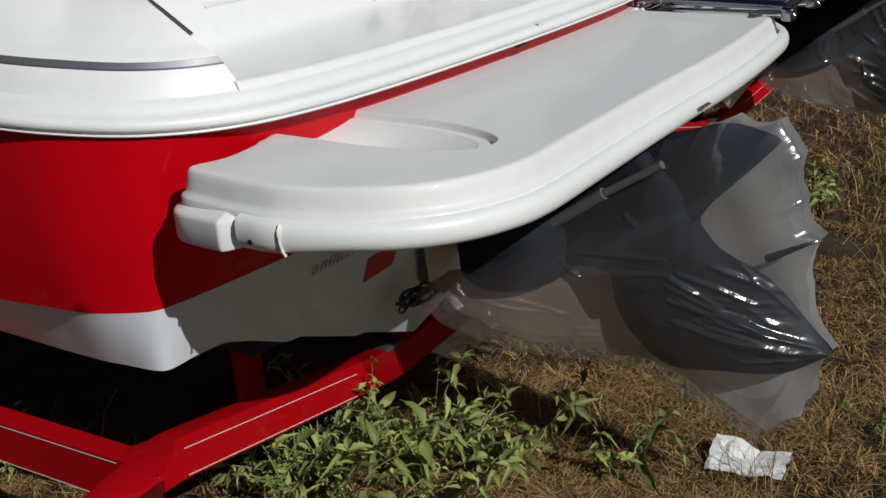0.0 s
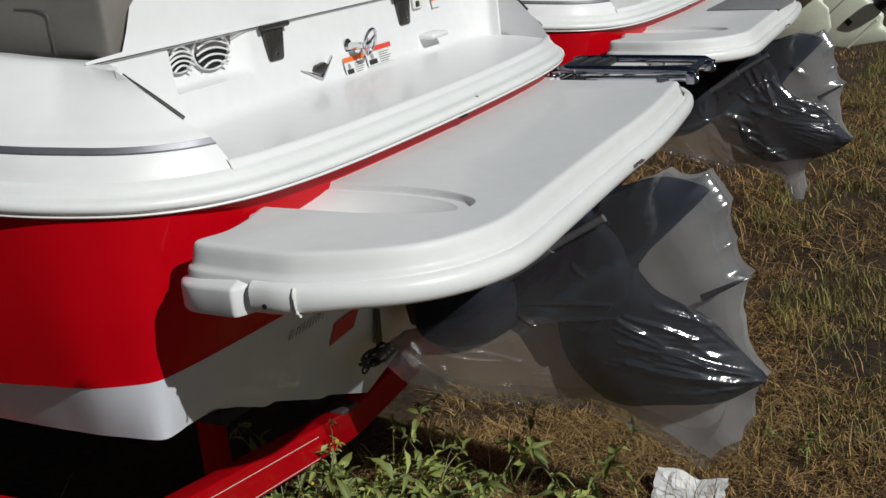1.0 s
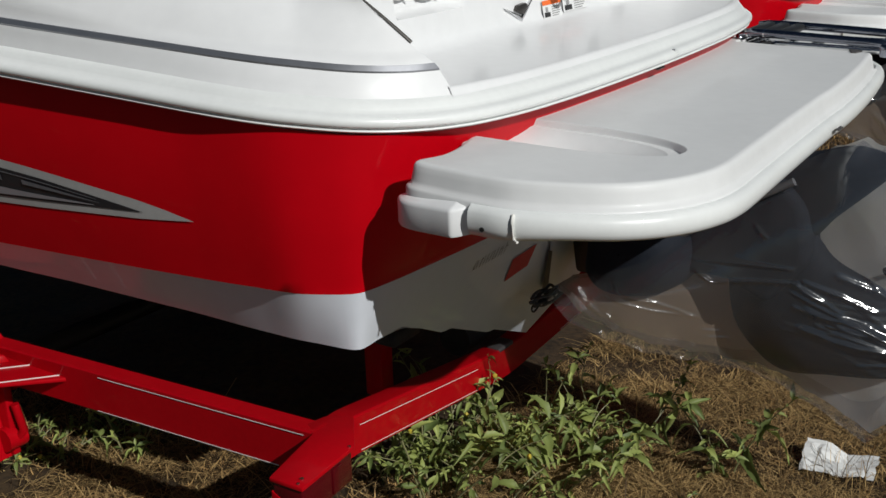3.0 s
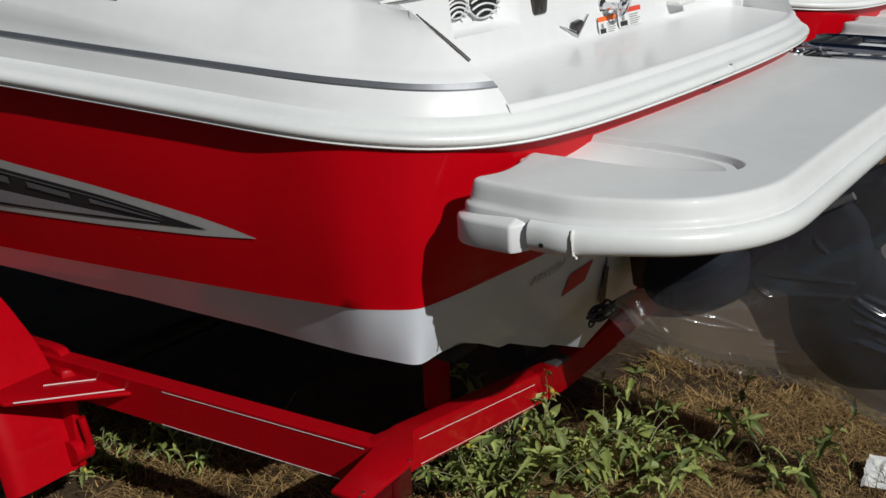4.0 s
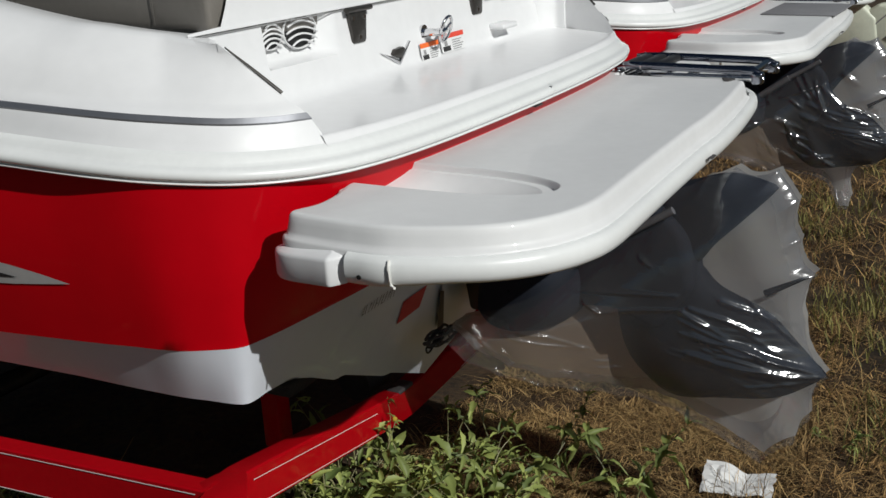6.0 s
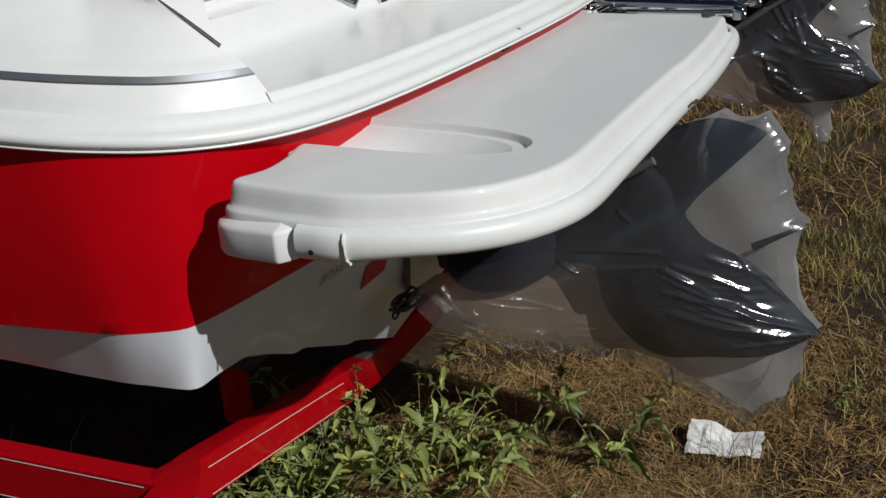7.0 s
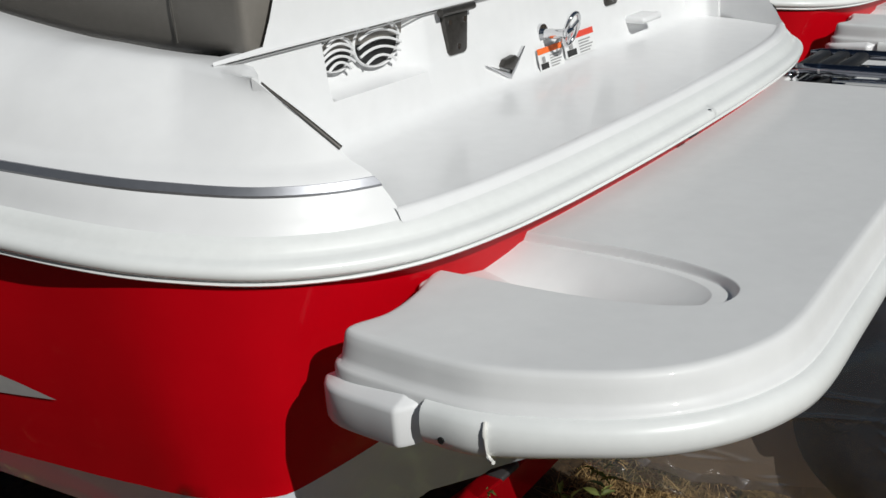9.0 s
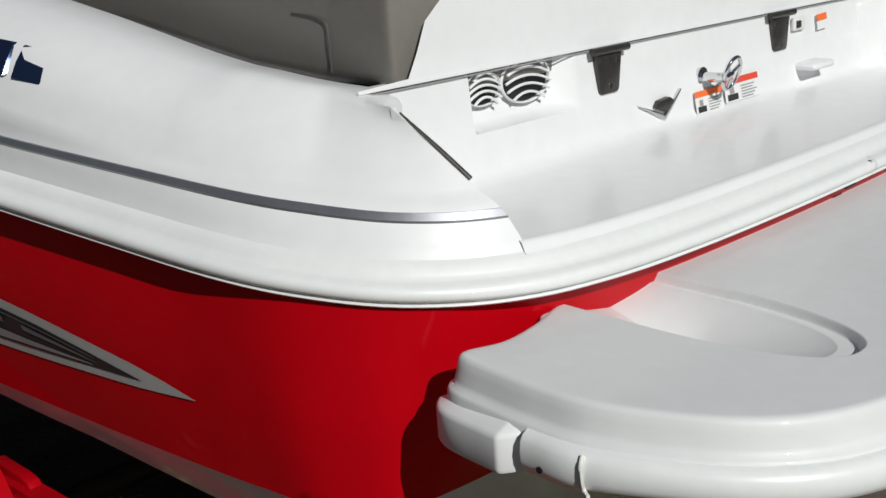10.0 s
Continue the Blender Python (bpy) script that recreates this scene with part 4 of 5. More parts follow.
def build_drive(boat, m, wrapped=True):
    d = prism("outdrive", [(0.18, 0.70), (0.16, 0.84), (0.40, 1.0), (0.62, 1.055), (0.73, 0.95), (0.75, 0.80), (0.64, 0.66), (0.52, 0.715), (0.36, 0.70)], -0.085, 0.085, "y", m, boat,
              "dark navy stern drive tilted up" if wrapped else "off-white stern drive tilted up", bevel=0.03, segments=3)
    if wrapped:
        pillow("gimbal_housing", [(0.11, 0.74), (0.105, 0.65), (0.15, 0.600), (0.22, 0.590), (0.31, 0.610), (0.39, 0.652), (0.44, 0.72), (0.44, 0.83), (0.36, 0.93), (0.24, 0.96), (0.15, 0.92), (0.12, 0.84)], 0.20, m, d)
        pillow("drive_arm", [(0.45, 1.0), (0.62, 1.055), (0.73, 1.085), (0.833, 1.112), (0.94, 1.09), (0.94, 1.069), (0.86, 0.985), (0.79, 0.915), (0.72, 0.84), (0.60, 0.84)], 0.055, m, d)
        pillow("gearcase", [(0.50, 0.80), (0.60, 0.86), (0.72, 0.875), (0.80, 0.80), (0.93, 0.741), (1.01, 0.665), (1.055, 0.618), (1.084, 0.588), (1.052, 0.556), (0.952, 0.496), (0.80, 0.468), (0.684, 0.452),
                            (0.605, 0.489), (0.528, 0.588)], 0.06, m, d)
        tube("prop_shaft", [(0.92, 0, 0.79), (1.03, 0, 0.852)], (0.010, 0.004), m, d)
        tube("trim_ram", [(0.36, -0.10, 0.80), (0.55, -0.10, 0.93)], 0.016, GRAPH_MID, d, "grey trim ram")
        tube("ram_rod", [(0.55, -0.10, 0.93), (0.70, -0.095, 1.02)], 0.011, GRAPH_MID, d)
    else:
        prism("gearcase", [(0.467, 0.80), (0.526, 0.86), (0.611, 0.965), (0.738, 1.054), (0.936, 1.055), (1.037, 0.955), (1.102, 0.884), (1.077, 0.804), (1.203, 0.756), (1.13, 0.688),
                                  (0.806, 0.635), (0.675, 0.66), (0.50, 0.70)], -0.075, 0.075, "y", m, d, bevel=0.03, segments=3)
        hub = tube("propeller", [(1.04, 0, 0.93), (1.12, 0, 0.985), (1.20, 0, 1.04)], (0.05, 0.055, 0.035), BLACK, d, "black three-bladed propeller", sides=14)
        for k in range(3):
            a = 0.9 + k * 2.094
            ux, uz = math.cos(0.6), math.sin(0.6)
            rows = []
            for rad in (0.03, 0.08, 0.13, 0.165, 0.18):
                row = []
                for w in (-1, -0.5, 0, 0.5, 1):
                    b = a + w * 0.55 * (1 - (rad / 0.2) ** 4)
                    ahead = w * 0.05
                    row.append((1.12 + ux * ahead - uz * rad * math.sin(b), rad * math.cos(b), 0.985 + uz * ahead + ux * rad * math.sin(b)))
                rows.append(row)
            grid("blade", rows, BLACK, hub)
        prism("badge_diamond", [(0.824, 0.843), (0.856, 0.874), (0.888, 0.842), (0.857, 0.811)], -0.079, -0.070, "y", INK, d)
        for a, b in (((0.708, 0.894), (0.85, 1.025)), ((0.586, 0.847), (0.636, 0.893))):
            tube("seam_line", [(a[0], -0.075, a[1]), (b[0], -0.075, b[1])], 0.005, INK_GREY, d, sides=6)
        tube("casting_rib", [(0.85, -0.072, 0.655), (1.055, -0.072, 0.855)], 0.012, m, d, sides=8)


BAG = [(0.10, 0.665), (0.21, 0.705), (0.36, 0.80), (0.44, 0.865), (0.56, 0.97), (0.68, 1.065), (0.77, 1.10), (0.845, 1.132), (0.895, 1.112), (0.955, 1.135), (0.982, 1.095),
       (1.005, 1.06), (0.995, 1.005), (1.012, 0.955), (1.015, 0.905), (1.055, 0.866), (1.028, 0.815), (1.030, 0.73), (1.048, 0.645), (1.092, 0.587),
       (1.055, 0.535), (1.048, 0.46), (1.006, 0.374), (0.920, 0.302), (0.85, 0.338), (0.74, 0.388), (0.63, 0.425), (0.53, 0.44), (0.42, 0.455), (0.32, 0.475), (0.22, 0.51),
       (0.12, 0.555), (0.04, 0.62)]


# creases drawn tight over the drive: a line (x, z) and its width and height
CREASES = [(((0.739, 0.764), (0.805, 0.731)), 0.012, 0.013), (((0.758, 0.777), (0.848, 0.751), (0.93, 0.712)), 0.010, 0.011), (((0.739, 0.705), (0.897, 0.674), (1.095, 0.595)), 0.009, 0.010),
           (((0.823, 0.666), (0.956, 0.647), (1.095, 0.592)), 0.009, 0.009), (((0.838, 0.803), (0.934, 0.768), (0.978, 0.745)), 0.013, 0.015), (((0.90, 0.81), (1.0, 0.70), (1.09, 0.60)), 0.010, 0.010),
           (((0.90, 0.603), (1.09, 0.590)), 0.008, 0.008), (((0.90, 0.563), (1.085, 0.583)), 0.008, 0.007), (((0.22, 0.735), (0.416, 0.695), (0.495, 0.656)), 0.009, 0.010),
           (((0.26, 0.715), (0.404, 0.671), (0.504, 0.652)), 0.008, 0.009), (((0.492, 0.78), (0.533, 0.754)), 0.008, 0.009), (((0.623, 0.899), (0.655, 0.88)), 0.008, 0.009),
           (((0.513, 0.609), (0.554, 0.607)), 0.007, 0.008), (((0.514, 0.584), (0.571, 0.586)), 0.007, 0.008), (((0.442, 0.804), (0.726, 0.806)), 0.010, 0.006), (((0.509, 0.75), (0.743, 0.77)), 0.010, 0.006),
           (((0.20, 0.703), (0.26, 0.629)), 0.009, 0.010), (((0.225, 0.708), (0.285, 0.645)), 0.009, 0.010), (((0.18, 0.70), (0.23, 0.61)), 0.009, 0.010), (((1.022, 0.875), (1.058, 0.868)), 0.006, 0.005),
           (((0.985, 1.06), (1.005, 0.96)), 0.009, 0.004), (((0.62, 1.03), (0.76, 1.06)), 0.009, 0.009)]


def crease_lift(x, z, creases):
    lift = np.zeros(len(x))
    for line, wide, high in creases:
        d, along, run = np.full(len(x), 9.0), np.zeros(len(x)), 0.0
        for (ax, az), (bx, bz) in zip(line, line[1:]):
            l = math.hypot(bx - ax, bz - az)
            t = np.clip(((x - ax) * (bx - ax) + (z - az) * (bz - az)) / l ** 2, 0, 1)
            e = np.hypot(x - ax - t * (bx - ax), z - az - t * (bz - az))
            along = np.where(e < d, run + t * l, along)
            d = np.minimum(d, e)
            run += l
        f = along / run
        lift += high * np.exp(-(d / wide * 1.25) ** 2) * (0.35 + 0.65 * np.sin(np.pi * np.clip(0.1 + 0.8 * f, 0, 1)))
    return lift


def fan(at, towards, n, spread, reach, seed):
    """Fine tight creases that run out from a point of the film."""
    rng = random.Random(seed)
    out = []
    for k in range(n):
        a = towards + spread * rng.uniform(-1, 1)
        r0, r1 = reach * rng.uniform(0.03, 0.35), reach * rng.uniform(0.45, 1.0)
        bend = rng.uniform(-0.08, 0.08)
        mid = (r0 + r1) / 2
        out.append((((at[0] + r0 * math.cos(a), at[1] + r0 * math.sin(a)), (at[0] + mid * math.cos(a + bend * 0.4), at[1] + mid * math.sin(a + bend * 0.4)), (at[0] + r1 * math.cos(a + bend), at[1] + r1 * math.sin(a + bend))),
                    rng.uniform(0.006, 0.009), rng.uniform(0.003, 0.006)))
    return out


CREASES = [(line, wide * 0.72, high * 0.8) for line, wide, high in CREASES]
CREASES += fan((1.092, 0.587), 2.84, 13, 0.26, 0.42, 3) + [(line, wide, high * 0.5) for line, wide, high in fan((0.12, 0.63), -0.05, 9, 0.5, 0.22, 4)]


def build_bag(root, outline, creases, film, slack, seed=0):
    # the film hangs in shallow scallops between its peaks
    c = np.array([0.62, 0.76])
    peaks = np.array(outline)
    rim = []
    for a, b in zip(peaks, np.roll(peaks, -1, 0)):
        inward = c - (a + b) / 2
        inward /= np.linalg.norm(inward)
        for k in np.linspace(0, 1, 9)[:-1]:
            rim.append(a + (b - a) * k + inward * (0.085 * np.linalg.norm(b - a) * math.sin(math.pi * k) + 0.0012 * math.sin(8 * k + 37 * a[0] + 19 * a[1])))
    rim = np.array(rim)
    rim = np.vstack([rim, rim[:1]])
    s = np.r_[0, np.cumsum(np.linalg.norm(np.diff(rim, axis=0), axis=1))]
    u = np.linspace(0, s[-1], 1001)[:-1]
    rim = np.stack([np.interp(u, s, rim[:, k]) for k in (0, 1)], 1)
    soft = np.stack([np.convolve(np.r_[rim[-40:, k], rim[:, k], rim[:40, k]], np.hanning(81) / np.hanning(81).sum(), "valid") for k in (0, 1)], 1)
    th = np.unwrap(np.arctan2(rim[:, 1] - c[1], rim[:, 0] - c[0]))
    spike_at = [math.atan2(z - c[1], x - c[0]) for x, z in ((1.092, 0.587), (1.055, 0.866), (0.955, 1.135), (0.915, 0.318), (0.04, 0.62))]
    rows = []
    for side in (-1, 1):
        for r in (np.linspace(0.0, 1, 130) if side < 0 else np.linspace(1, 0.0, 30)[1:]):
            rr = max(r, 0.004)
            edge = float(smooth01(0.82, 1.0, rr))
            q = c + (rim * edge + soft * (1 - edge) - c) * rr
            thick = 0.140 + 0.15 * smooth01(0.75, 0.1, q[:, 0])
            mid = -0.02 - 0.19 * smooth01(0.65, 0.1, q[:, 0])
            y = thick * max(0.0, 1 - rr ** 2.2) ** 0.75
            w = np.zeros(len(q))
            for a in spike_at:
                da = np.angle(np.exp(1j * (th - a)))
                w += (0.0025 if a is spike_at[0] else 0.00012) * np.exp(-(da / 0.26) ** 2) * (np.sin(da * (52 + 12 * math.sin(3 * a)) + 2 * math.sin(5 * rr + a)) + 0.7 * np.sin(da * 97 + 3 * math.sin(4 * rr))) * smooth01(0.4, 0.8, rr)
            wr = np.array([noise.noise(Vector((x * 4, z * 4, side * 3.3 + seed))) for x, z in q])
            y = y + (w + 0.007 * wr) * (1 - rr ** 6)
            if side < 0:
                y = y + crease_lift(q[:, 0], q[:, 1], creases) * (1 - rr ** 14)
            rows.append(np.c_[q[:, 0], mid + side * np.maximum(y, 0.0), q[:, 1]])
    grid("bag_film", rows, film, root, close_v=True, sharp=80)
    # gathered mouth tied with cord against the transom
    rng = random.Random(17 + seed)
    for k in range(6):
        a = np.linspace(0, 2 * np.pi, 41)
        wob = rng.uniform(0, 6)
        ca, sa = rng.uniform(0.050, 0.085) * np.cos(a), rng.uniform(0.005, 0.014) * np.sin(a)
        tilt = rng.uniform(-0.25, 0.15)
        loop = np.c_[0.045 + 0.004 * k + 0.006 * np.sin(2 * a + wob), -0.235 + rng.uniform(-0.02, 0.03) + ca * math.cos(tilt) - sa * math.sin(tilt) + 0.006 * np.sin(3 * a + wob), 0.612 + rng.uniform(-0.012, 0.016) + ca * math.sin(tilt) + sa * math.cos(tilt) + 0.004 * np.cos(4 * a + wob)]
        tube("tie_cord", loop, rng.choice((0.0030, 0.0045)), CORD, root, "black tie cord", sides=6)
    # the slack end of the bag lies double
    o = (rim - c) * 0.992 + c
    inner = []
    for k in np.linspace(0.03, 1, 14):
        q = c + (o - c) * k
        inner.append(np.c_[q[:, 0], -0.02 - 0.19 * smooth01(0.65, 0.1, q[:, 0]) + 0.055 + 0.003 * np.sin(q[:, 0] * 31 + q[:, 1] * 17), q[:, 1]])
    inner = np.array(inner)
    grid("bag_fold", inner, slack, root, "slack inner fold of the bag", close_v=True, sharp=70)


# ---- trailer ----
def build_trailer(root):
    def beam_z(y):
        return 0.573 - 0.268 * (1 - np.clip(math.hypot(y, 0.06) / 1.04, 0, 1))

    def beam_x(y):
        return 0.015 - 0.187 * (1 - min(1.0, math.hypot(y, 0.06) / 1.04))

    def rail_top(x):
        return 0.575 + 0.05 * max(x + 0.07, -2.4)
    # side rails: square tube, with two fine pin lines
    for sign in (1, -1):
        path = spline([(-0.045, -1.13), (-0.6, -1.13), (-1.2, -1.13), (-2.4, -1.13), (-3.6, -0.62), (-4.9, -0.05)], 60)
        sec = [(-0.035, -0.004), (-0.031, 0.0), (0.016, 0.0), (0.020, -0.004), (0.020, -0.111), (0.016, -0.115), (-0.031, -0.115), (-0.035, -0.111)]
        rail = grid("side_rail", [[(x, sign * (y + d), rail_top(x) + z) for d, z in sec] for x, y in path], TRAILER, root, "red painted trailer side rail", close_v=True, cap=True, sharp=30)
        for dz, x0, x1 in ((-0.012, -0.072, -0.758), (-0.110, -0.155, -0.775)):
            rows = [[(x, sign * (-1.1665 - 0.0005 * (j in (1, 2))), rail_top(x) + dz + d) for j, d in enumerate((-0.0012, -0.0009, 0.0009, 0.0012))] for x in np.linspace(x0, x1, 6)]
            grid("pin_line", rows, PIN, rail)
        # step plate between rail and fender, with pin lines
        plate = prism("step_plate", [(-0.885, sign * -1.160), (-1.26, sign * -1.160), (-1.26, sign * -1.41), (-1.125, sign * -1.40)], 0.482, 0.494, "z", TRAILER, root, "red step plate", bevel=0.003)
        prism("gusset", [(-0.96, 0.482), (-1.22, 0.482), (-1.22, 0.38), (-1.16, 0.38)], sign * -1.176, sign * -1.168, "y", TRAILER, plate)
        prism("plate_wedge", [(-1.19, sign * -1.20), (-1.10, sign * -1.175), (-1.12, sign * -1.215)], 0.490, 0.514, "z", TRAILER, plate, bevel=0.004, taper=0.6)
        for (a, b) in (((-0.915, -1.165), (-1.10, -1.385)), ((-1.035, -1.165), (-1.125, -1.272))):
            d = np.array(b) - np.array(a)
            n = np.array([-d[1], d[0]]) / np.linalg.norm(d) * 0.0010
            prism("pin_line", [(a[0] + n[0], sign * (a[1] + n[1])), (b[0] + n[0], sign * (b[1] + n[1])), (b[0] - n[0], sign * (b[1] - n[1])), (a[0] - n[0], sign * (a[1] - n[1]))], 0.4935, 0.4965, "z", PIN, plate)
        # bolted shoe on top of the rail behind the fender
        shoe_z = rail_top(-1.26)
        prism("rail_shoe", [(-1.19, shoe_z - 0.008), (-1.215, shoe_z + 0.016), (-1.25, shoe_z + 0.021), (-1.40, shoe_z + 0.018), (-1.40, shoe_z - 0.012)], sign * -1.150, sign * -1.115, "y", TRAILER, root, "red bolted shoe on the trailer rail", bevel=0.006)
        fender(root, sign)
        wheel(root, sign)
        # tail lamp: a painted top plate over a dark red lens, on the outer end of the crossmember
        end = prism("crossmember_end", [(-0.074, sign * -1.085), (-0.016, sign * -1.05), (0.068, sign * -1.160), (0.084, sign * -1.362), (-0.003, sign * -1.365), (-0.045, sign * -1.168), (-0.085, sign * -1.135)], 0.565, 0.5757, "z", TRAILER, root,
                    "red top plate at the end of the rear crossmember", bevel=0.003)
        lamp = prism("tail_lamp", [(-0.034, sign * -1.165), (0.063, sign * -1.165), (0.078, sign * -1.357), (0.002, sign * -1.360)], 0.490, 0.5645, "z", LENS, end, "dark red tail lamp lens", bevel=0.005)
        prism("lens_rib", [(0.0695, sign * -1.21), (0.0635, sign * -1.21), (0.0665, sign * -1.245), (0.0725, sign * -1.245)], 0.496, 0.558, "z", LENS, lamp, bevel=0.002)
        prism("end_cap", [(-0.002, 0.486), (0.020, 0.486), (0.040, 0.520), (-0.002, 0.543)], sign * -1.3615, sign * -1.3575, "y", TRAILER, lamp, bevel=0.001)
        tube("rivet", [(0.062, sign * -1.335, 0.575), (0.062, sign * -1.335, 0.579)], 0.005, CHROME, end, sides=8)
        tube("rivet", [(0.068, sign * -1.354, 0.575), (0.068, sign * -1.354, 0.579)], 0.0035, CHROME, end, sides=8)
        tube("rivet", [(0.063, sign * -1.172, 0.575), (0.063, sign * -1.172, 0.579)], 0.0035, CHROME, end, sides=8)
        # bunk bracket and bunk
        box("bunk_post", (-0.40, sign * -0.47 - 0.03, 0.30), (-0.34, sign * -0.47 + 0.03, 0.50), TRAILER, root, bevel=0.005)
        box("bunk_board", (-2.6, sign * -0.47 - 0.07, 0.49), (-0.26, sign * -0.47 + 0.07, 0.53), RUBBER, root, "dark carpeted bunk board", bevel=0.01)
        box("brake_bracket", (-1.19, sign * -1.20 - 0.012, 0.22), (-1.10, sign * -1.20 + 0.012, 0.44), TRAILER, root, "red axle bracket", bevel=0.004)
        tube("brake_line", [(-1.08, sign * -1.20, 0.38), (-1.07, sign * -1.19, 0.30), (-1.12, sign * -1.2, 0.24)], 0.012, TRAILER, root)
        tube("bracket_bolt", [(-1.115, sign * -1.20 - 0.03, 0.27), (-1.115, sign * -1.20 + 0.03, 0.27)], 0.035, TRAILER, root, sides=14)
    # rear crossmember, dipping to the middle, with pin lines on its aft face
    ys = np.linspace(-1.1, 1.1, 41)
    sec = [(-0.090, -0.002), (-0.085, 0.0), (-0.035, 0.0), (-0.030, -0.004), (-0.030, -0.098), (-0.035, -0.102), (-0.085, -0.102), (-0.090, -0.098)]
    cross = grid("rear_crossmember", [[(x + beam_x(y), y, float(beam_z(y)) + z) for x, z in sec] for y in ys], TRAILER, root, "red rear crossmember dipping to the middle", close_v=True, cap=True, sharp=30)
    for z in (-0.026, -0.092):
        for y0, y1 in ((-1.03, -0.27), (0.27, 1.03)):
            rows = [[(-0.0285 + beam_x(y), y, float(beam_z(y)) + z + d) for d in (-0.0010, 0.0010)] for y in np.linspace(y0, y1, 20)]
            grid("pin_line", rows, PIN, cross)
    box("keel_pad", (-0.236, -0.085, 0.322), (-0.182, 0.005, 0.338), GASKET, root, "dark rubber keel pad", bevel=0.006)
    tube("keel_roller", [(-0.36, -0.07, 0.325), (-0.36, 0.07, 0.325)], 0.058, RUBBER, root, "black keel roller", sides=16)
    tube("axle", [(-1.45, -1.3, 0.31), (-1.45, 1.3, 0.31)], 0.035, BLACK, root)
    for x in (-2.4, -3.2):
        box("crossmember", (x - 0.04, -1.1 if x > -3 else -0.8, 0.45), (x + 0.04, 1.1 if x > -3 else 0.8, 0.53), TRAILER, root, bevel=0.006)
    box("winch_post", (-5.2, -0.04, 0.5), (-5.1, 0.04, 1.1), TRAILER, root, bevel=0.006)
    tube("jack_leg", [(-5.35, 0.1, 0.9), (-5.35, 0.1, -0.18)], 0.03, CHROME, root)
    box("tongue", (-5.9, -0.05, 0.45), (-4.8, 0.05, 0.54), TRAILER, root, bevel=0.006)


def fender(root, sign):
    prof = spline([(-2.02, 0.30), (-1.99, 0.45), (-1.89, 0.60), (-1.74, 0.69), (-1.58, 0.715), (-1.43, 0.686), (-1.316, 0.610), (-1.24, 0.540), (-1.19, 0.455), (-1.145, 0.345), (-1.115, 0.215)], 44)
    ring = []
    for (x, z), (tx, tz) in zip(prof, np.gradient(prof, axis=0)):
        l = math.hypot(tx, tz)
        nx, nz = tz / l, -tx / l
        if (x + 1.5) * nx + (z - 0.3) * nz < 0:
            nx, nz = -nx, -nz
        sec = [(-1.185, 0.0), (-1.36, 0.004), (-1.395, 0.0), (-1.412, -0.014), (-1.42, -0.04), (-1.416, -0.04), (-1.405, -0.016), (-1.39, -0.007), (-1.36, -0.003), (-1.185, -0.006)]
        ring.append([(x + nx * d, sign * y, z + nz * d) for y, d in sec])
    f = grid("fender", ring, TRAILER, root, "rounded red steel wheel fender", close_v=True, cap=True, sharp=40)
    return f


def wheel(root, sign):
    c = (-1.53, 0.315)
    w = new("wheel")
    w.parent = root
    w["label"] = "black tyre on a painted rim"
    a = np.linspace(0, 2 * np.pi, 64, endpoint=False)
    sec = [(-0.075, 0.19), (-0.092, 0.22), (-0.098, 0.26), (-0.088, 0.295), (-0.07, 0.312), (-0.03, 0.318), (0.03, 0.318), (0.07, 0.312), (0.088, 0.295), (0.098, 0.26), (0.092, 0.22), (0.075, 0.19)]
    rows = [[(c[0] + r * math.cos(t), sign * -1.30 + y, c[1] + r * math.sin(t)) for y, r in sec] for t in a]
    grid("tyre", rows, RUBBER, w, close_u=True, sharp=40)
    rim = [(-0.06, 0.19), (-0.075, 0.192), (-0.07, 0.175), (-0.03, 0.16), (-0.025, 0.05), (-0.05, 0.03), (-0.055, 0.001)]
    grid("rim", [[(c[0] + r * math.cos(t), sign * (-1.30 + y), c[1] + r * math.sin(t)) for y, r in rim] for t in a], RIM, w, close_u=True, sharp=40)
    for k in range(36):
        t = k * 2 * math.pi / 36
        for side in (-1, 1):
            y = sign * -1.30 + side * 0.055
            box("tread_block", (c[0] + 0.313 * math.cos(t) - 0.02, y - 0.03, c[1] + 0.313 * math.sin(t) - 0.007), (c[0] + 0.313 * math.cos(t) + 0.02, y + 0.03, c[1] + 0.313 * math.sin(t) + 0.007), RUBBER, w,
                bevel=0.0, turn=Matrix.Rotation(-t + (math.pi / 2) , 4, "Y"))


# ---- ground ----
def ground_z(x, y):
    return 0.035 - 0.033 * np.clip(y, -6, 14)


def near_bumps(x, y):
    return 0.018 * noise.noise(Vector((x * 1.7, y * 1.7, 0.3))) + 0.010 * noise.noise(Vector((x * 5.5, y * 5.5, 4.1)))


def axis_steps(a, b, step, far):
    mid = list(np.arange(a, b + 1e-6, step))
    lo = [a - (step * (1.35 ** k)) for k in range(1, 27)]
    hi = [b + (step * (1.35 ** k)) for k in range(1, 27)]
    return np.array([v for v in lo[::-1] if v > -far] + mid + [v for v in hi if v < far])


def build_ground():
    gx, gy = axis_steps(-3, 4, 0.06, 900), axis_steps(-3.5, 9, 0.06, 900)
    pts = [[(x, y, float(ground_z(x, y)) + near_bumps(x, y)) for y in gy] for x in gx]
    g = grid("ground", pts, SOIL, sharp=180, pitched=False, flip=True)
    tagged(g, "dry brown soil and flattened grass thatch of a field", "ground", kind="structure")


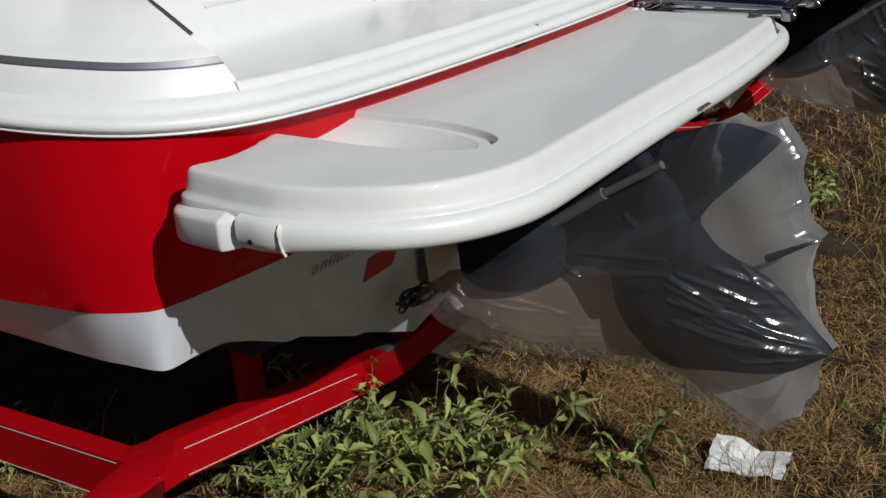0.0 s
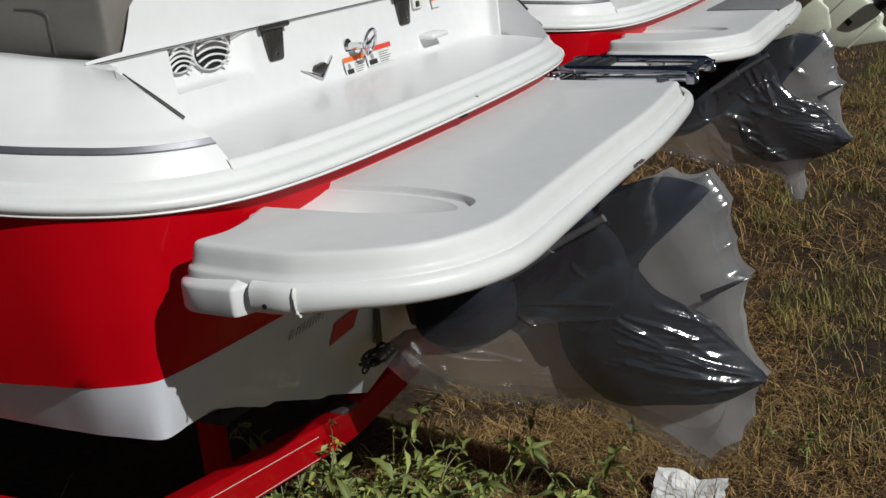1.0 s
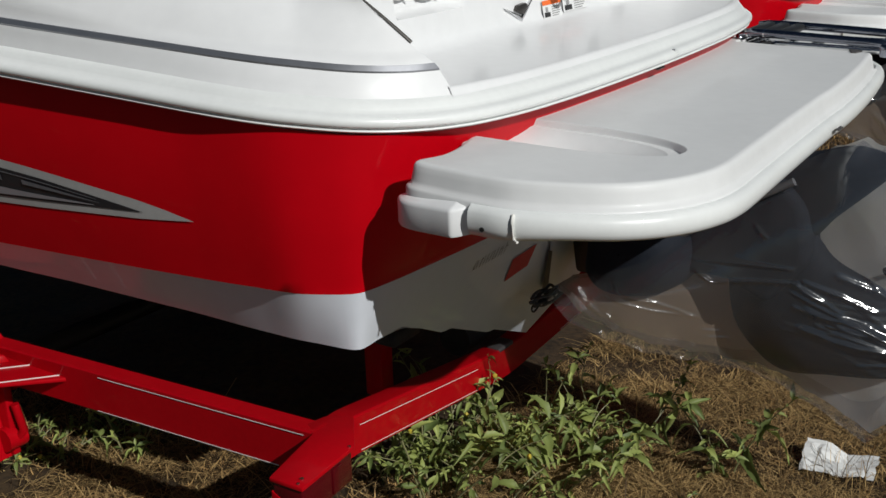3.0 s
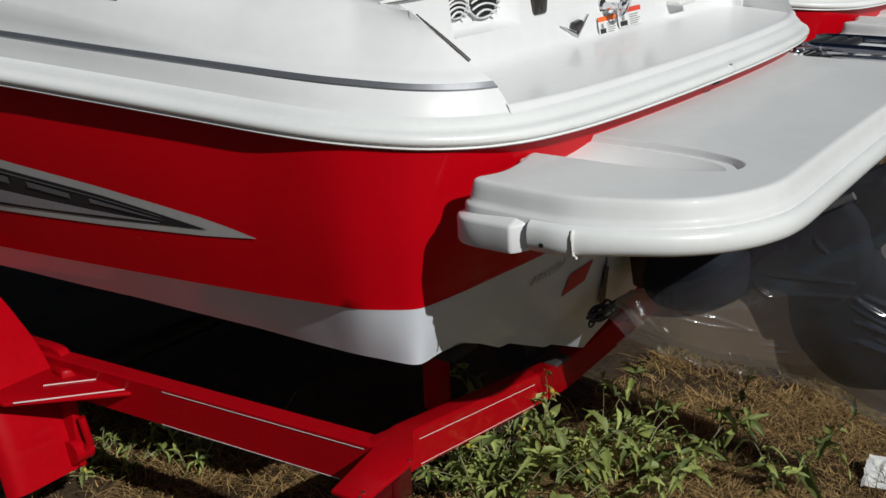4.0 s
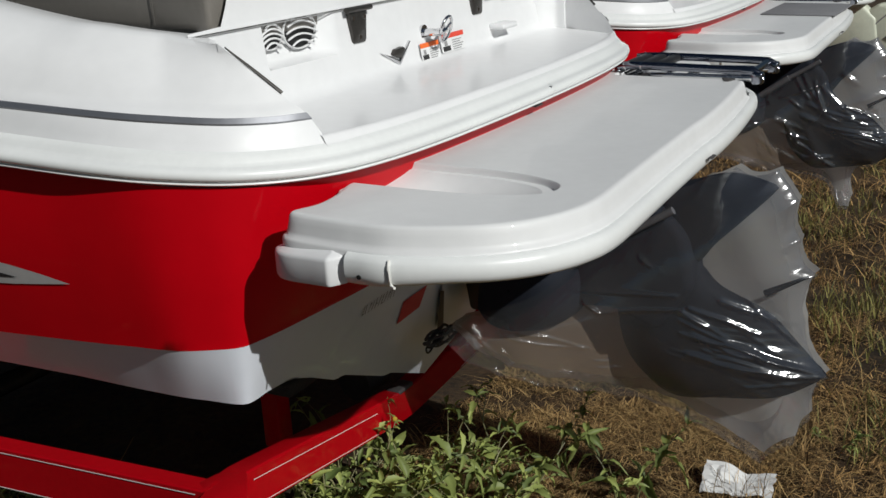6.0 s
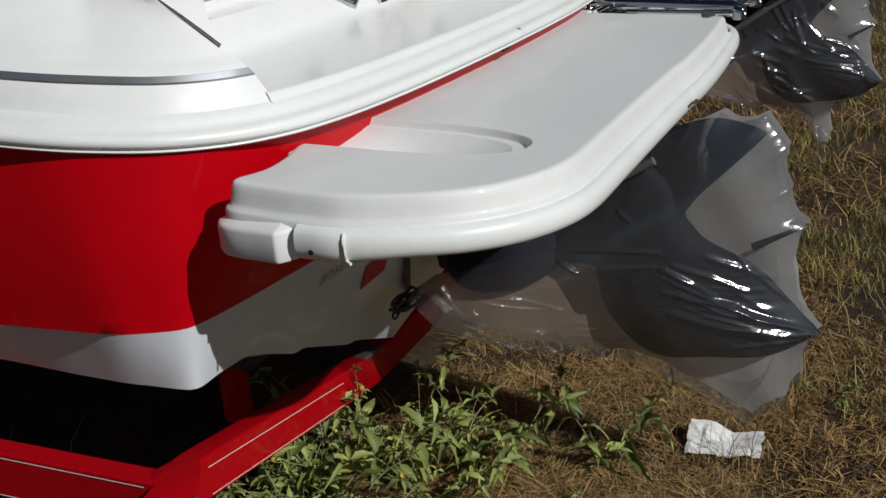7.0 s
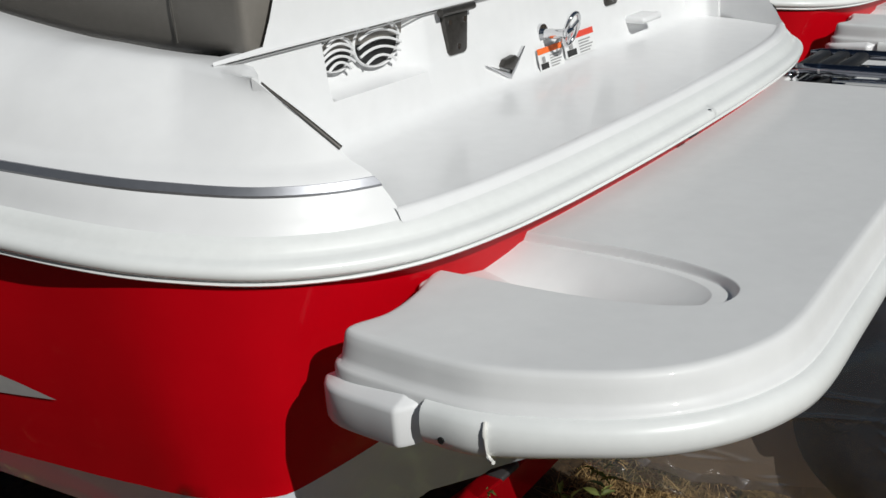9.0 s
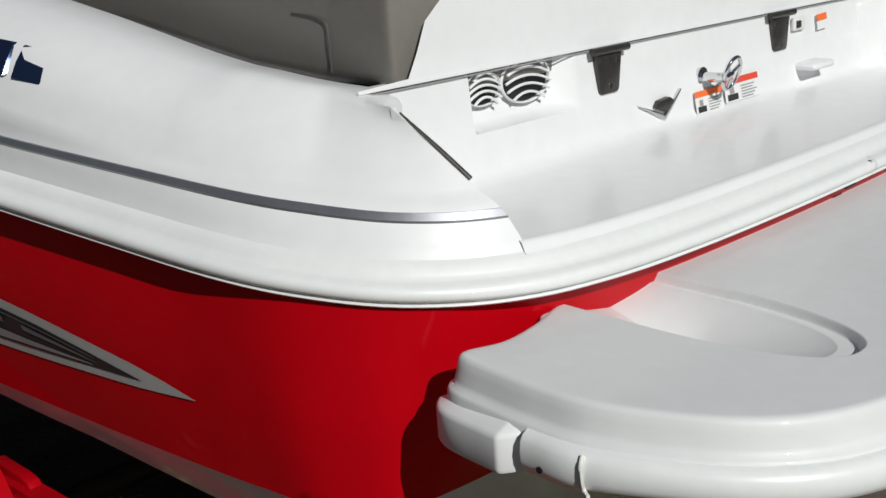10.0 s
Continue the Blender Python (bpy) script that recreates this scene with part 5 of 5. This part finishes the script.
def blades(name, n, region, tall, wide, material, label, flat=0.0, seed=1, lean=0.5, keep=None):
    rng = np.random.default_rng(seed)
    x = rng.uniform(region[0], region[1], n)
    y = rng.uniform(region[2], region[3], n)
    clump = np.array([noise.noise(Vector((a * 2.3, b * 2.3, seed * 3.7))) for a, b in zip(x, y)])
    tuft = np.array([noise.noise(Vector((a * 9.0, b * 9.0, seed * 1.3))) for a, b in zip(x, y)])
    ok = (clump > rng.uniform(-0.42, 0.28, n)) & (tuft > rng.uniform(-0.55, 0.15, n))
    if keep is not None:
        ok &= keep(x, y)
    x, y, clump, tuft = x[ok], y[ok], clump[ok], tuft[ok]
    n = len(x)
    z = ground_z(x, y) + np.array([near_bumps(a, b) for a, b in zip(x, y)]) - 0.004
    h = rng.uniform(0.4, 1.0, n) * tall * (1 + 0.6 * clump) * (1 + 0.5 * tuft)
    az = rng.uniform(0, 2 * np.pi, n)
    ln = rng.uniform(0.1, 1.0, n) * lean + flat
    dx, dy = np.cos(az), np.sin(az)
    sx, sy = -dy, dx
    w = wide * rng.uniform(0.5, 1.2, n)
    curl = rng.normal(0, 0.30, n) * h
    V = np.zeros((n, 7, 3))
    for k, (f, ww) in enumerate(((0, 1.0), (0.4, 0.85), (0.75, 0.55))):
        bx, by = x + dx * h * ln * f ** 1.4 + sx * curl * f * f, y + dy * h * ln * f ** 1.4 + sy * curl * f * f
        bz = z + h * f / (1 + flat * 1.6) * (1 - 0.25 * f * min(1, flat + 0.3)) + 0.012 * flat
        V[:, 2 * k] = np.c_[bx + sx * w * ww, by + sy * w * ww, bz]
        V[:, 2 * k + 1] = np.c_[bx - sx * w * ww, by - sy * w * ww, bz]
    V[:, 6] = np.c_[x + dx * h * ln + sx * curl, y + dy * h * ln + sy * curl, z + h / (1 + flat * 1.6) * (0.75 if flat < 0.5 else 0.35) + 0.006]
    base = np.arange(n)[:, None] * 7
    F = [tuple(r) for q in ((0, 1, 3, 2), (2, 3, 5, 4)) for r in (base + np.array(q)[None]).tolist()]
    F += [tuple(r) for r in (base + np.array((4, 5, 6))[None]).tolist()]
    ob = finish(name, V.reshape(-1, 3), F, material, smooth=False, pitched=False)
    tagged(ob, label, "grass", kind="stuff")
    return ob


def leaf_mesh(name, length, width, droop, wave, material):
    """A lance-shaped leaf on a short stalk: folded along its rib, wavy at the edge, drooping to the tip."""
    rows = []
    for i, t in enumerate(np.linspace(0, 1, 10)):
        u = max(0.0, (t - 0.10) / 0.90)
        w = 0.0008 + width * 1.12 * math.sin(math.pi * min(1, u ** 0.72)) ** 0.9 * (1.1 - 0.25 * u)
        z = 0.12 * length * math.sin(t * 2.4) - droop * length * t * t
        r = wave * width * math.sin(i * 2.1)
        q = wave * width * math.sin(i * 2.4 + 1.0)
        rows.append([(length * t, -w, z + w * 0.55 + r), (length * t, -w * 0.5, z + w * 0.18), (length * t, 0, z - w * 0.10), (length * t, w * 0.5, z + w * 0.18), (length * t, w, z + w * 0.55 + q)])
    p = np.array(rows).reshape(-1, 3)
    f = [(i * 5 + j, i * 5 + j + 1, i * 5 + j + 6, i * 5 + j + 5) for i in range(9) for j in range(4)]
    me = bpy.data.meshes.new(name)
    me.from_pydata(p.tolist(), [], f)
    me.materials.append(material)
    me.shade_smooth()
    return me


def object_random(m, lo, hi):
    nt = m.node_tree
    info = nt.nodes.new("ShaderNodeObjectInfo")
    for n in nt.nodes:
        if n.type == "MIX_RGB":
            nt.links.new(info.outputs["Random"], n.inputs["Fac"])


object_random(LEAF, None, None)
LEAVES = [leaf_mesh("leaf", l, w, d, v, LEAF) for l, w, d, v in ((0.085, 0.0115, 0.35, 0.25), (0.105, 0.013, 0.6, 0.35), (0.07, 0.0085, 0.15, 0.2), (0.05, 0.008, 0.4, 0.4), (0.095, 0.0095, 0.95, 0.3), (0.035, 0.006, 0.2, 0.3))]


def weed(at, height, shoots, seed, spread=0.5, leaf_scale=1.0, label="leafy green weed with small yellow buds"):
    rng = random.Random(seed)
    x0, y0 = at
    z0 = float(ground_z(x0, y0)) + near_bumps(x0, y0)
    root = thing("weed", label, "weed", "weeds by the trailer", (x0, y0, z0))

    def leaf_at(p, az, t, small=1.0):
        ob = new("leaf", LEAVES[rng.choice((0, 0, 1, 2, 2, 3, 3, 4, 5))])
        sc = leaf_scale * small * rng.uniform(0.7, 1.3)
        ob.parent = root
        ob.matrix_local = Matrix.LocRotScale(Vector(p.tolist()), Euler((rng.gauss(0, 0.5), rng.gauss(-0.05, 0.5), az)), Vector((sc, sc * rng.uniform(0.75, 1.15), sc)))

    def shoot(base, az, out, h, n, thick):
        bow = rng.uniform(-0.5, 0.5)
        pts = [base + np.array([out * t ** 1.2 * math.cos(az + bow * t), out * t ** 1.2 * math.sin(az + bow * t), h * t - 0.22 * h * t * t]) for t in np.linspace(0, 1, 7)]
        grid("stem", tube_points(pts, np.linspace(thick, thick * 0.4, 7), 5), STEM, root, close_v=True, pitched=False)
        for k in range(n):
            t = 0.22 + 0.78 * k / max(1, n - 1)
            f = min(t * 6, 5.999)
            i = int(f)
            leaf_at(pts[i] + (pts[i + 1] - pts[i]) * (f - i), az + k * 2.4 + rng.uniform(-0.5, 0.5), t, 1.0 - 0.35 * max(0, t - 0.6) / 0.4)
        for k in range(rng.randint(2, 4)):
            leaf_at(pts[-1], az + k * 1.9 + rng.uniform(-0.5, 0.5), 1.0, 0.55)
        if rng.random() < 0.09:
            finish("bud", *blob(pts[-1] + np.array((0, 0, 0.008)), 0.0075, rng), BUD, root, pitched=False)
        return pts

    for s in range(shoots):
        az = s * 2.4 + rng.uniform(-0.6, 0.6)
        h = height * rng.uniform(0.55, 1.0)
        foot = np.array((0.03 * math.cos(az), 0.03 * math.sin(az), -0.03))
        pts = shoot(foot, az, spread * height * rng.uniform(0.3, 1.0), h, max(4, int(h / 0.034)), 0.0036)
        for k in range(rng.randint(1, 2)):
            shoot(pts[rng.randint(2, 4)], az + rng.choice((-1, 1)) * rng.uniform(0.5, 1.2), 0.35 * h, 0.32 * h, rng.randint(3, 5), 0.0022)
    return root


def blob(c, r, rng):
    bm = bmesh.new()
    bmesh.ops.create_icosphere(bm, subdivisions=1, radius=r)
    vs = [tuple(np.array(v.co) * (1, 1, 1.2) * rng.uniform(0.85, 1.15) + c) for v in bm.verts]
    fs = [[v.index for v in q.verts] for q in bm.faces]
    bm.free()
    return vs, fs


def build_paper():
    root_z = float(ground_z(0.78, 0.38))
    rows = []
    for v in np.linspace(0, 1, 9):
        row = []
        for u in np.linspace(0, 1, 13):
            e = 0.010 * noise.noise(Vector((u * 5, v * 5, 9.0)))
            x = 0.700 + 0.210 * u - 0.012 * v + e
            y = 0.170 + 0.13 * v + 0.03 * u + 0.6 * e
            folds = abs(noise.noise(Vector((u * 3.1, v * 2.3, 2.0)))) + 0.5 * abs(noise.noise(Vector((u * 6.5, v * 5.1, 5.0)))) + 0.22 * abs(noise.noise(Vector((u * 14, v * 11, 7.0))))
            z = root_z + 0.012 + 0.020 * folds + 0.014 * abs(math.sin(4.2 * u + 0.6)) * (0.3 + v) + 0.036 * v * (1 - u) ** 2
            row.append((x, y, z))
        rows.append(row)
    g = grid("crumpled_paper", rows, PAPER, sharp=9, pitched=False)
    tagged(g, "crumpled white paper litter lying on the dry grass", "litter")


# ---- assemble ----
def build_boat(name, label, ladder=True, wrapped=True):
    boat = thing(name, label, "boat", "boats in the row")
    build_hull(boat)
    build_rail(boat)
    build_deck(boat)
    plat = build_platform(boat)
    build_ladder(boat, plat)
    build_fittings(boat)
    build_decals(boat)
    build_transom(boat)
    build_drive(boat, DRIVE if wrapped else DRIVE_WHITE, wrapped)
    return boat


build_ground()
BOAT_STEP = (-0.17, 3.09, -0.047)
boat_a = build_boat("motorboat", "red and white motorboat on a trailer, drive wrapped in plastic")
trailer_a = thing("boat_trailer", "red painted boat trailer standing in dry grass", "trailer", "trailers in the row")
build_trailer(trailer_a)
bag_a = thing("plastic_bag", "clear plastic bag tied over the stern drive", "plastic bag", "bags over the drives")
build_bag(bag_a, BAG, CREASES, FILM, FILM_SLACK)
shift = Matrix.Translation(BOAT_STEP)
boat_b = copy_thing(boat_a, shift)
boat_b["label"] = "second red and white motorboat standing behind the first"
trailer_b = copy_thing(trailer_a, shift)
bag_b = thing("plastic_bag", "crinkled clear plastic bag with a torn tail over a stern drive", "plastic bag", "bags over the drives")
rng_b = random.Random(21)
folds_b = []
for k in range(30):
    x, z, a = rng_b.uniform(0.25, 1.0), rng_b.uniform(0.5, 1.0), rng_b.choice((-0.6, -0.5, -1.1, -0.8, 0.2)) + rng_b.uniform(-0.2, 0.2)
    l = rng_b.uniform(0.06, 0.22)
    folds_b.append((((x, z), (x + l * math.cos(a), z + l * math.sin(a))), rng_b.uniform(0.010, 0.018), rng_b.uniform(0.007, 0.014)))
BAG_B = [p for p in BAG if not (p[1] < 0.53 and p[0] > 0.25)]
cut = BAG_B.index((1.092, 0.587)) + 1
BAG_B[cut:cut] = [(0.98, 0.50), (0.87, 0.455), (0.85, 0.40), (0.865, 0.32), (0.845, 0.25), (0.80, 0.245), (0.785, 0.33), (0.74, 0.385), (0.60, 0.42), (0.46, 0.42), (0.34, 0.47)]
build_bag(bag_b, [p for p in BAG_B if p != (1.055, 0.535)], CREASES[:6] + folds_b, FILM_CRINKLED, FILM_SLACK, 5)
bag_b.location = BOAT_STEP
boat_c = build_boat("motorboat", "third red and white motorboat with an off-white drive", wrapped=False)
boat_c.location = (-0.34, 6.18, -0.095)
trailer_c = copy_thing(trailer_a, Matrix.Translation((-0.34, 6.18, -0.095)))
pad = box("grey_mat", (0.22, 3.04, 1.1835), (0.585, 3.62, 1.1895), MATGREY, None, bevel=0.002)
tagged(pad, "grey carpet mat lying on the second boat's platform", "mat")
build_paper()

for k, (at, h, n, sp, sc) in enumerate((((-0.13, -0.56), 0.40, 5, 0.7, 0.95), ((0.04, -0.50), 0.28, 4, 0.9, 0.85), ((-0.22, -0.34), 0.32, 5, 0.8, 0.9), ((0.12, -0.30), 0.30, 5, 0.9, 0.9), ((-0.04, -0.20), 0.46, 6, 0.7, 1.0),
                                        ((0.20, -0.06), 0.46, 5, 0.75, 1.05), ((0.50, 0.04), 0.42, 3, 0.4, 0.95), ((-0.33, -0.50), 0.22, 4, 0.8, 0.8), ((0.22, -0.62), 0.12, 5, 1.2, 0.6), ((0.40, -0.34), 0.12, 4, 1.2, 0.6))):
    weed(at, h * 1.12, n, 11 + k, sp, sc)
weed((-0.16, -0.40), 0.50, 5, 31, 0.45, 0.95)
weed((-1.12, -0.78), 0.30, 3, 41, 0.5, 0.85)
weed((-1.36, -0.92), 0.15, 8, 42, 1.1, 0.6, "grey-green low weed in dry grass")
weed((-1.24, -0.72), 0.18, 5, 43, 0.9, 0.65)
weed((0.05, 2.62), 0.34, 5, 44, 0.5)
weed((0.28, 2.75), 0.30, 4, 45, 0.5)
weed((1.02, 0.62), 0.13, 3, 46, 0.6, 0.5)


def open_ground(x, y):
    """Leaves straw out under the hulls, so bare dark soil deepens the shade there."""
    yy = (y + 1.0) % 3.09 - 1.0
    return ~((x < -0.28) & (yy > -0.52) & (yy < 1.15))


def far_green(x, y):
    return x + 0.25 * y > 1.2


blades("dry_grass", 60000, (-2.0, 2.3, -1.3, 2.6), 0.045, 0.0017, STRAW, "short dry straw-coloured grass", seed=1, lean=0.9, keep=open_ground)
blades("straw_thatch", 200000, (-1.9, 2.3, -1.3, 2.6), 0.065, 0.0020, STRAW, "flattened dry straw on the soil", flat=0.9, seed=2, keep=open_ground)
blades("pale_straw", 22000, (-1.5, 0.8, -1.3, 0.5), 0.11, 0.0015, STRAW_PALE, "pale loose straw lying by the trailer", flat=0.9, seed=9, keep=open_ground)
blades("golden_straw", 34000, (-0.25, 0.95, -0.5, 0.85), 0.10, 0.0015, STRAW_PALE, "golden loose straw under the plastic bag", flat=0.9, seed=10)
blades("tall_dry_grass", 1200, (-1.9, 2.4, -1.4, 3.0), 0.24, 0.0017, STRAW, "taller dry grass stalks", seed=3, lean=0.4, keep=open_ground)
blades("far_dry_grass", 90000, (-2.5, 5.5, 2.4, 13.0), 0.075, 0.0032, STRAW, "dry grass of the field further off", seed=4, lean=0.8, keep=open_ground)
blades("greenish_grass", 90000, (0.2, 5.5, 0.5, 13.0), 0.10, 0.0026, STRAW_GREEN, "half-green grass patches", seed=5, lean=0.7, keep=far_green)
blades("far_straw_thatch", 60000, (-2.2, 5.0, 2.6, 9.0), 0.22, 0.003, STRAW, "flattened straw further off", flat=0.9, seed=6, keep=open_ground)
blades("green_tufts", 2200, (0.85, 2.1, 0.5, 2.6), 0.13, 0.0013, STRAW_GREEN, "thin half-green grass tufts", seed=15, lean=0.7)
blades("paper_stalks", 130, (0.66, 0.90, 0.10, 0.22), 0.20, 0.0013, STRAW_PALE, "tall straw stalks beside the paper", seed=16, lean=0.45)
blades("long_straw", 2600, (-1.4, 2.2, -1.2, 2.4), 0.22, 0.0013, STRAW_PALE, "long loose straws lying on the thatch", flat=0.9, seed=17, keep=open_ground)
blades("outer_dry_grass", 26000, (-6.0, 7.0, -8.0, -1.4), 0.11, 0.004, STRAW, "dry grass of the open field", flat=0.6, seed=12)
